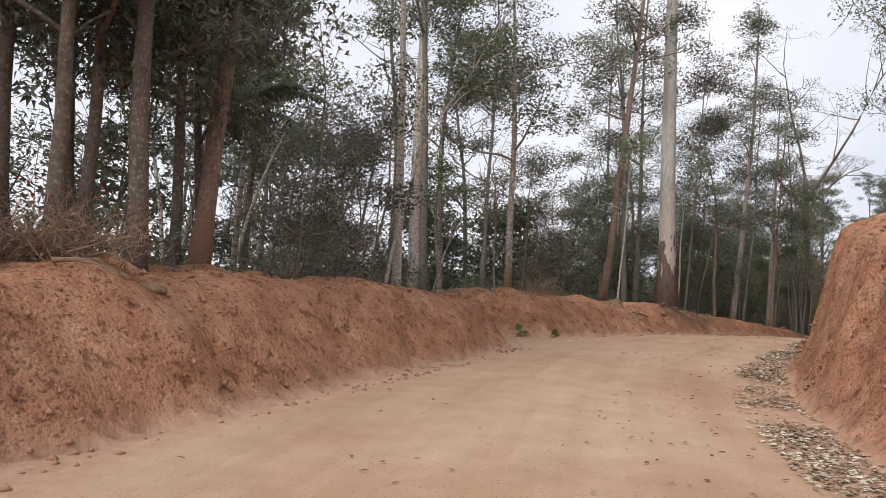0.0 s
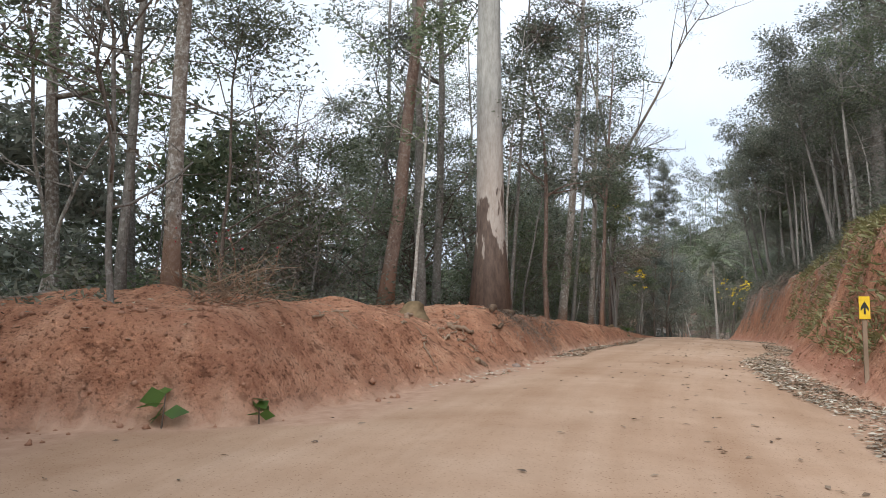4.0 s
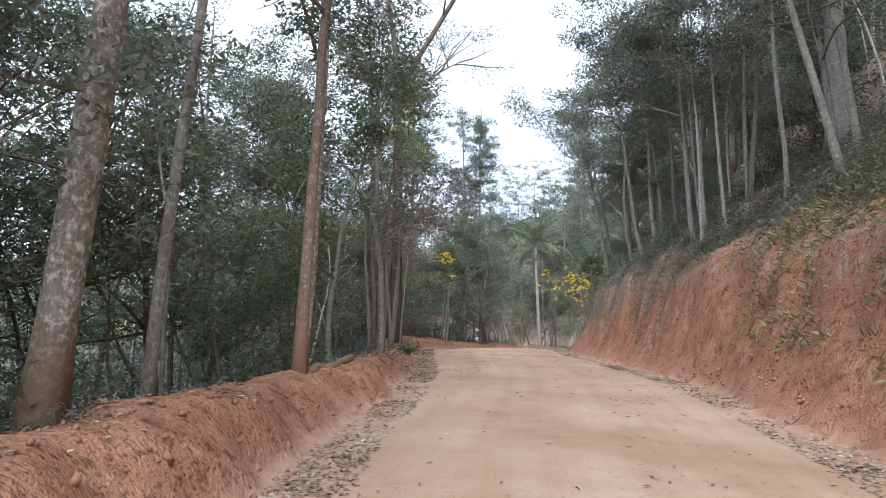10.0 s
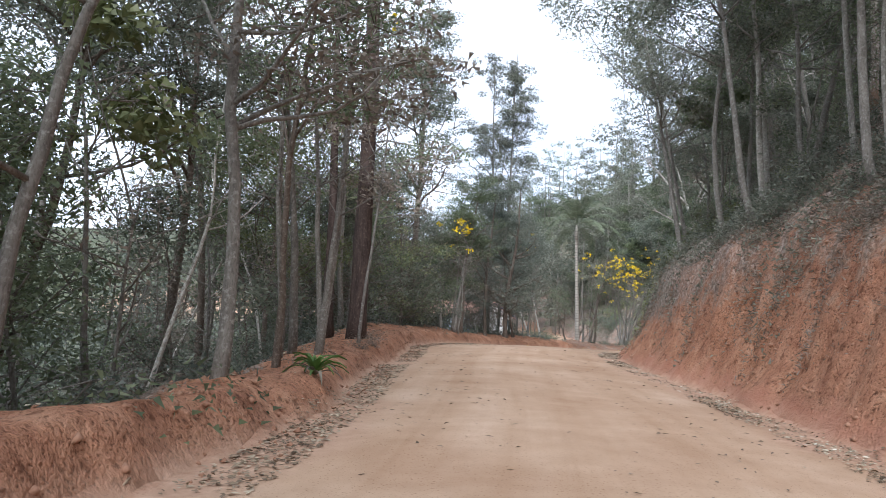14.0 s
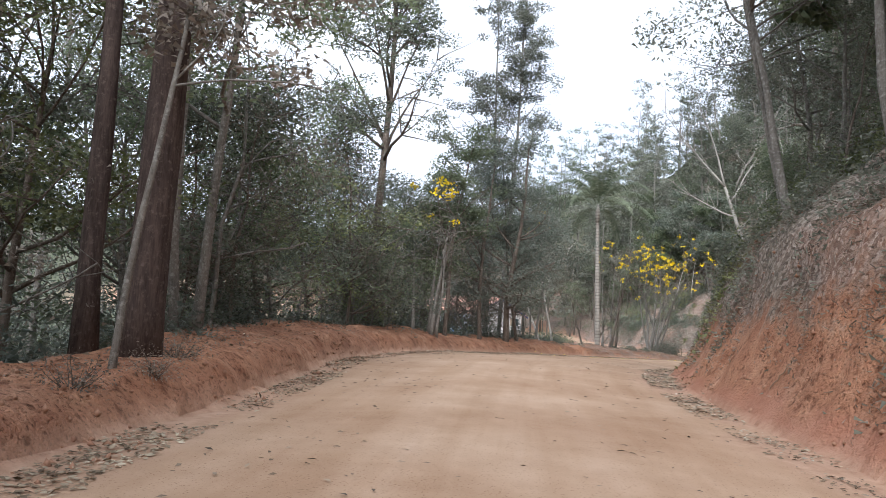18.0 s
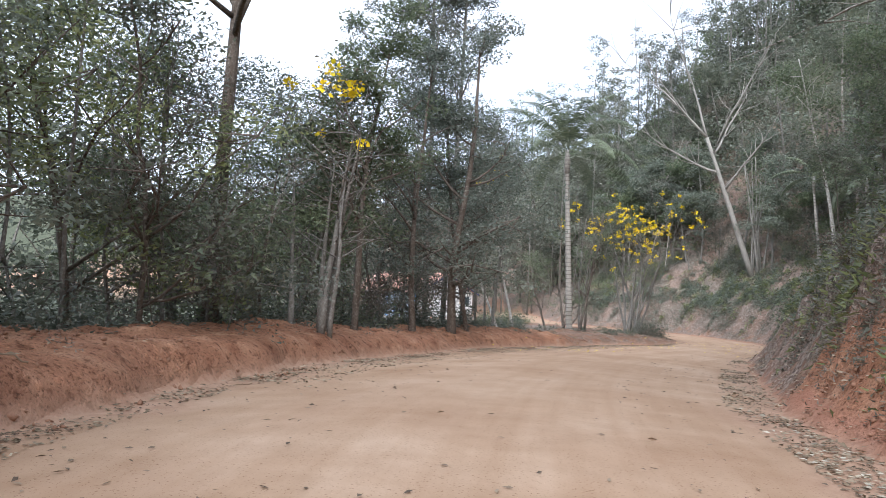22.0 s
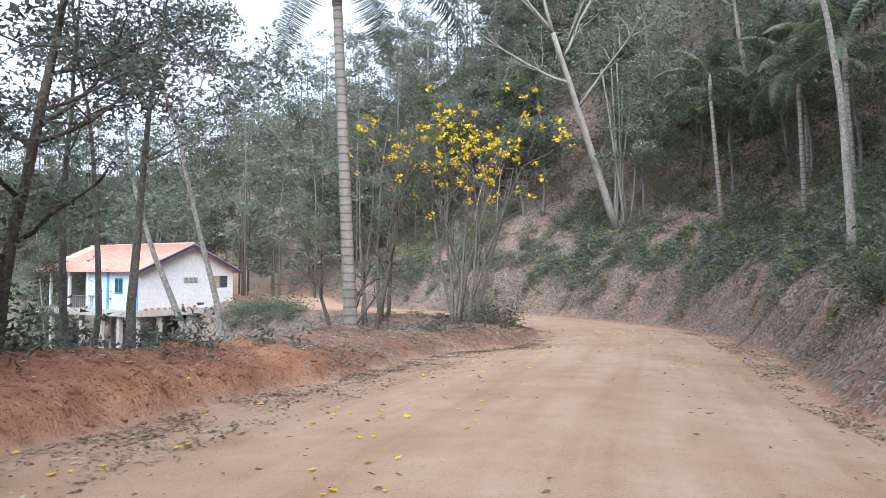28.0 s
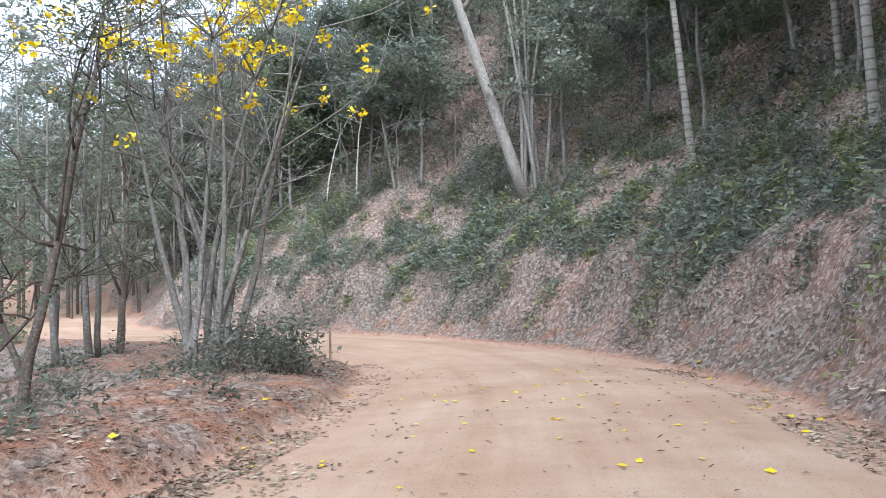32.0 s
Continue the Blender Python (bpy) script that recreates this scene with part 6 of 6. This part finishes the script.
def strap_plant(x, y, blades, length, seed):
    rng = np.random.default_rng(seed)
    root = tagged(new("bromeliad"), "strap-leaved bromeliad on the clay berm", "plant")
    for k in range(blades):
        th, el = k * 2.4, radians(rng.uniform(25, 80))
        ln = length * rng.uniform(0.7, 1.1)
        v, n = [], 7
        for i in range(n):
            f = i / (n - 1)
            e = el - 1.3 * f * f
            w = 0.045 * (1 - f ** 2) + 0.003
            px, pz = ln * f * math.cos(el - 0.5 * f * f), ln * f * math.sin(e * 0.5 + el * 0.5)
            for sg in (-1, 0, 1):
                v.append((px * math.cos(th) - sg * w * math.sin(th), px * math.sin(th) + sg * w * math.cos(th), pz + abs(sg) * 0.02))
        f = [(3 * i + j, 3 * i + j + 1, 3 * i + j + 4, 3 * i + j + 3) for i in range(n - 1) for j in (0, 1)]
        part("blade", (v, [], f), LEAF_BRIGHT if k % 5 else LEAF_DRY, root)
    root.matrix_basis = pose(x, y, height(x, y))


def seedling(x, y, seed, size):
    """A young broad-leaved plant: thin stem and a few large leaves."""
    rng = np.random.default_rng(seed)
    root = tagged(new("seedling"), "young broad-leaved green plant on bare clay", "plant")
    stem = bent(rng, (0, 0, -0.05), (0.05, 0.02, 1), size * 1.6, 5, 0.06)
    part("stalk", join([tube(stem, np.linspace(0.012, 0.006, 5), 5)]), BARK_BROWN, root)
    for k in range(6):
        leaves("leaf", [stem[2 + k % 3]], size, rng, LEAF_BRIGHT, 0.75, 0.2, root)
    root.matrix_basis = pose(x, y, height(x, y))


seedling(-10.9, 21.5, 1, 0.27)
seedling(-9.9, 21.9, 2, 0.2)
strap_plant(-7.2, 62.7, 34, 0.6, 3)
strap_plant(-2.2, 117.0, 26, 0.7, 4)
post = part("marker_post", box(0, 0, 0.3, 0.06, 0.06, 0.9, 0.005), TIMBER, at=(12.1, 134.4, height(12.1, 134.4)), smooth=False)
tagged(post, "short weathered timber post by the bend", "post")


# ---- fallen leaves, undergrowth and grass that nobody could count ----
def stuff(name, label, category, xy, size, mat, seed, lift=0.015, flat=True, aspect=0.5, spread=0.0):
    rng = np.random.default_rng(seed)
    xy = np.asarray(xy, float)
    z = land(xy[:, 0], xy[:, 1])[0] + lift
    if spread:
        z = z + np.abs(rng.standard_normal(len(z))) * spread
    ob = leaves(name, np.c_[xy, z], size, rng, mat, aspect, 0.0 if flat else -0.35, flat=flat)
    return tagged(ob, label, category, kind="stuff")


def strip(rng, n, s0, s1, side, o0, o1, patchy=0.0):
    """Places between two offsets from one edge of the road, thinned into drifts."""
    s = rng.uniform(s0, s1, n)
    o = rng.uniform(o0, o1, n)
    i = np.clip(np.searchsorted(ROAD_S, s), 1, len(ROAD_S) - 1)
    f = (s - ROAD_S[i - 1]) / (ROAD_S[i] - ROAD_S[i - 1])
    base = ROAD[i - 1, :2] + (ROAD[i, :2] - ROAD[i - 1, :2]) * f[:, None]
    d = table(s, LEFT_EDGE if side > 0 else RIGHT_EDGE) + o
    xy = base + side * np.c_[-TANG[i, 1], TANG[i, 0]] * d[:, None]
    if patchy:
        keep = field(xy[:, 0], xy[:, 1], 1.6, 21) + 0.7 * field(xy[:, 0], xy[:, 1], 0.6, 22) > patchy * rng.uniform(-1, 1, n) - 0.1
        xy = xy[keep]
    return xy


rl = np.random.default_rng(5)
drift = np.vstack([strip(rl, 25000, 34, 128, 1, -0.75, 0.0, 0.8), strip(rl, 8000, 88, 126, 1, -1.6, 0.1, 0.8),
                   strip(rl, 32000, 6, 134, -1, -0.85, 0.05, 0.8), strip(rl, 3000, 0, 30, -1, -1.0, 0.0, 0.7)])
stuff("leaf_drift", "drifts of dry fallen leaves along the road edges", "fallen leaves", drift, 0.07, LITTER, 1, aspect=0.5)
wide = np.vstack([strip(rl, 5600, 4, 36, -1, -1.0, -0.05, 0.6), strip(rl, 1600, 36, 90, -1, -0.8, -0.1, 0.8), strip(rl, 900, 26, 44, 1, -0.6, 0.0, 0.8)])
stuff("leaf_drift", "drift of large pale curled leaves below the red bank", "fallen leaves", wide, 0.088, leaf_material("pale_curled_leaves", (0.16, 0.135, 0.10), (0.40, 0.35, 0.27), (0.66, 0.61, 0.51), 0.85, 0.05), 51, 0.025, aspect=0.45)
loose = np.vstack([strip(rl, 900, -2, 136, 1, -5.5, -0.3), strip(rl, 700, 60, 136, 1, -3.0, -0.3), strip(rl, 1100, -2, 136, -1, -3.0, -0.3)])
stuff("loose_leaves", "single dry leaves scattered over the road", "fallen leaves", loose, 0.085, leaf_material("brown_fallen_leaves", (0.055, 0.04, 0.028), (0.14, 0.095, 0.065), (0.34, 0.26, 0.18), 0.85, 0.05), 2, aspect=0.38)
crest = np.vstack([strip(rl, 5000, 0, 126, 1, 0.6, 4.5, 0.6), strip(rl, 9000, 30, 100, -1, 1.4, 6.5, 0.6), strip(rl, 34000, 86, 160, -1, 0.0, 6.0, 0.8)])
stuff("bank_leaves", "dry leaves and twigs lying on the banks", "fallen leaves", crest, 0.1, LITTER, 3, 0.02)
BROWN_LITTER = leaf_material("brown_leaf_litter", (0.07, 0.048, 0.034), (0.17, 0.12, 0.085), (0.42, 0.34, 0.25), 0.85, 0.05, 0.15)
shelf = strip(rl, 15000, 112, 138, 1, -0.7, 2.8, 0.8)
stuff("bank_leaves", "brown fallen leaves on the low berm inside the bend", "fallen leaves", shelf, 0.075, BROWN_LITTER, 52, 0.015)
petals = np.vstack([strip(rl, 130, 106, 132, 1, -4.5, 0.6), strip(rl, 70, 116, 134, -1, -3.2, 0.2)])
stuff("fallen_petals", "fallen yellow blossoms on the road", "petals", petals, 0.09, PETAL, 4, 0.02, aspect=0.9)


def clumps(rng, centres, per, radius, tall):
    """Leaf places in low domes round each centre, and their heights over the ground."""
    c = np.repeat(np.asarray(centres), per, axis=0)
    k = np.repeat(rng.uniform(0.5, 1.3, len(centres)), per)
    off = rng.standard_normal((len(c), 2)) * radius * k[:, None] * 0.6
    up = np.abs(rng.uniform(0, 1, len(c))) * tall * k * np.clip(1.2 - np.hypot(off[:, 0], off[:, 1]) / (radius * k), 0.15, 1)
    return c + off, up


def brush(name, label, centres, per, radius, tall, size, mat, seed, aspect=0.4):
    rng = np.random.default_rng(seed)
    xy, up = clumps(rng, centres, int(per * 1.7), radius, tall)
    z = land(xy[:, 0], xy[:, 1])[0] + up
    return tagged(leaves(name, np.c_[xy, z], size * 0.8, rng, mat, aspect * 1.1, -0.1, fine=True), label, "undergrowth", kind="stuff")


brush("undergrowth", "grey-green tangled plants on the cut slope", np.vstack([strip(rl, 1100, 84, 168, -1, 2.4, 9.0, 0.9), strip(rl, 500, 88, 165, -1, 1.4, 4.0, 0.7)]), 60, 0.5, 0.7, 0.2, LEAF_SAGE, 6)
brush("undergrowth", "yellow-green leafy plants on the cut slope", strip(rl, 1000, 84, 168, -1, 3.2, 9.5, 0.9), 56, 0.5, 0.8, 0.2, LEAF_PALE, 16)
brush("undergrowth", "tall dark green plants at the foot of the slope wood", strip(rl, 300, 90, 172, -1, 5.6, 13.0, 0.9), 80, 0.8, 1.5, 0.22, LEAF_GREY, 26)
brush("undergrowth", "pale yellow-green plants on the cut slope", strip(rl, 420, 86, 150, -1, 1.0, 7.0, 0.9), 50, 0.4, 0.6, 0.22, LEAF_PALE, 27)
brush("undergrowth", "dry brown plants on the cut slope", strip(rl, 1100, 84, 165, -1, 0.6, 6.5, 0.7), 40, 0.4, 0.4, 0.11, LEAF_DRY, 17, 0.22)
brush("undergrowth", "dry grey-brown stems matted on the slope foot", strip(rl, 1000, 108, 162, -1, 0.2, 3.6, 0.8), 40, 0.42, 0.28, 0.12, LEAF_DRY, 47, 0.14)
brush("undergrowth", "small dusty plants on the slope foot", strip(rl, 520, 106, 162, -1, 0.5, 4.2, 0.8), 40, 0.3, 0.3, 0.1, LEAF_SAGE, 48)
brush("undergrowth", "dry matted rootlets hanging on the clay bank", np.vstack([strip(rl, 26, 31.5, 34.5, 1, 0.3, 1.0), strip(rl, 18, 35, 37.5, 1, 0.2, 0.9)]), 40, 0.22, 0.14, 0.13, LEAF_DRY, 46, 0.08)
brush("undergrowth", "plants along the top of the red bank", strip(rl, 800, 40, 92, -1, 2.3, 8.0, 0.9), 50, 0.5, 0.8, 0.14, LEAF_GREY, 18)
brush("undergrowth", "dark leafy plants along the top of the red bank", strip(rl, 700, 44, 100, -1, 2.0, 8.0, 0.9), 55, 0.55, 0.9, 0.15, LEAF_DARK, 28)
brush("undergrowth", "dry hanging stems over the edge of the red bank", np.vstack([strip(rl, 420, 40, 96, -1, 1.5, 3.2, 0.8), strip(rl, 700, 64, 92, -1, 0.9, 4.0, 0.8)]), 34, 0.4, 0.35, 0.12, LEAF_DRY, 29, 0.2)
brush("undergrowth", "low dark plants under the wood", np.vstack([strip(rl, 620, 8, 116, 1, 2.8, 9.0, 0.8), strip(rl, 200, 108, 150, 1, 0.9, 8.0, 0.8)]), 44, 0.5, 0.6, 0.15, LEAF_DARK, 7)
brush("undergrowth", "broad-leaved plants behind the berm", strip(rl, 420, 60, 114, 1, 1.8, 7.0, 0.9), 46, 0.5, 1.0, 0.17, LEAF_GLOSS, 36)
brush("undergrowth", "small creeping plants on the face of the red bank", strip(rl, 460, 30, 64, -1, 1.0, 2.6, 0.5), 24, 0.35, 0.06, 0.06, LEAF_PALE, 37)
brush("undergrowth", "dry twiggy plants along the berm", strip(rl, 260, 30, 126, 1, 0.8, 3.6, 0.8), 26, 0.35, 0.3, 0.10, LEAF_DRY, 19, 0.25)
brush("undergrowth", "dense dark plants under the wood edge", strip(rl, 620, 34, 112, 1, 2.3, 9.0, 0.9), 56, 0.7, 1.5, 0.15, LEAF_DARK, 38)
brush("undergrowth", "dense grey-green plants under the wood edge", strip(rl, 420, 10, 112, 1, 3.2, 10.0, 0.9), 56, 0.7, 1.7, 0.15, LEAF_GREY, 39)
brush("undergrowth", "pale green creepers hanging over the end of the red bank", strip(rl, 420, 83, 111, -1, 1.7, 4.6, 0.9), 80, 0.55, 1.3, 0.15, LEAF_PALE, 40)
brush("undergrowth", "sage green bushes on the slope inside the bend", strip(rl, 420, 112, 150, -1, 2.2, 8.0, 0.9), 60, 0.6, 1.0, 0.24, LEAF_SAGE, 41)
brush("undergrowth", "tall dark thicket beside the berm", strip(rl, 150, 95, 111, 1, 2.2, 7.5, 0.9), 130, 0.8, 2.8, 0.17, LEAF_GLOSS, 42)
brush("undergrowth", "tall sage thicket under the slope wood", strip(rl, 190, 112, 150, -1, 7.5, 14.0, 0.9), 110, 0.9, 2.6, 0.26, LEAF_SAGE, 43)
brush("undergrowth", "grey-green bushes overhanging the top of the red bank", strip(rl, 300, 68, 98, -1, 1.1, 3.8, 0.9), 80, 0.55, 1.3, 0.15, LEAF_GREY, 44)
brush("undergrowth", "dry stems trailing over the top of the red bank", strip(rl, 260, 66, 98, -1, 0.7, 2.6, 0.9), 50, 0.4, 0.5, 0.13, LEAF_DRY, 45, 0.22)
grass = np.vstack([strip(rl, 46000, 26, 58, -1, 0.55, 4.2, 0.9), strip(rl, 6000, 84, 104, -1, 1.0, 4.0, 0.8)])
stuff("grass", "short yellow-green grass on the bank top", "grass", grass, 0.19, leaf_material("dry_grass", (0.12, 0.12, 0.05), (0.20, 0.19, 0.08), (0.30, 0.27, 0.13)), 8, 0.0, False, 0.22, 0.03)


def clods(name, label, xy, size, mat, seed):
    """Loose lumps of clay, each a squat uneven octahedron half sunk in the ground."""
    rng = np.random.default_rng(seed)
    xy = np.asarray(xy, float)
    n = len(xy)
    z = land(xy[:, 0], xy[:, 1])[0]
    base = np.array([(1, 0, 0), (0, 1, 0), (-1, 0, 0), (0, -1, 0), (0, 0, 0.9), (0, 0, -0.9)], float)
    s = np.minimum(size * np.exp(rng.normal(0, 0.5, n)), 0.055)
    v = base[None] * s[:, None, None] * rng.uniform(0.6, 1.3, (n, 6, 1)) + rng.standard_normal((n, 6, 3)) * 0.15 * s[:, None, None]
    v = v + np.c_[xy, z + s * 0.15][:, None]
    tri = np.array([(0, 1, 4), (1, 2, 4), (2, 3, 4), (3, 0, 4), (1, 0, 5), (2, 1, 5), (3, 2, 5), (0, 3, 5)])
    f = (tri[None] + (np.arange(n) * 6)[:, None, None]).reshape(-1, 3)
    return tagged(part(name, (v.reshape(-1, 3).tolist(), [], f.tolist()), mat), label, "clods", kind="stuff")


CLOD = simple("crumbly_clay", (0.29, 0.15, 0.095), (0.41, 0.235, 0.155), 3, 0.95, 0.2, 0.01)
clods("clay_clods", "crumbs and clods of red clay on the banks", np.vstack([strip(rl, 7000, -4, 118, 1, 0.05, 3.0, 0.6), strip(rl, 6500, 2, 92, -1, 0.05, 1.9, 0.6), strip(rl, 2200, -4, 128, 1, -0.5, 0.2, 0.6)]), 0.028, CLOD, 31)
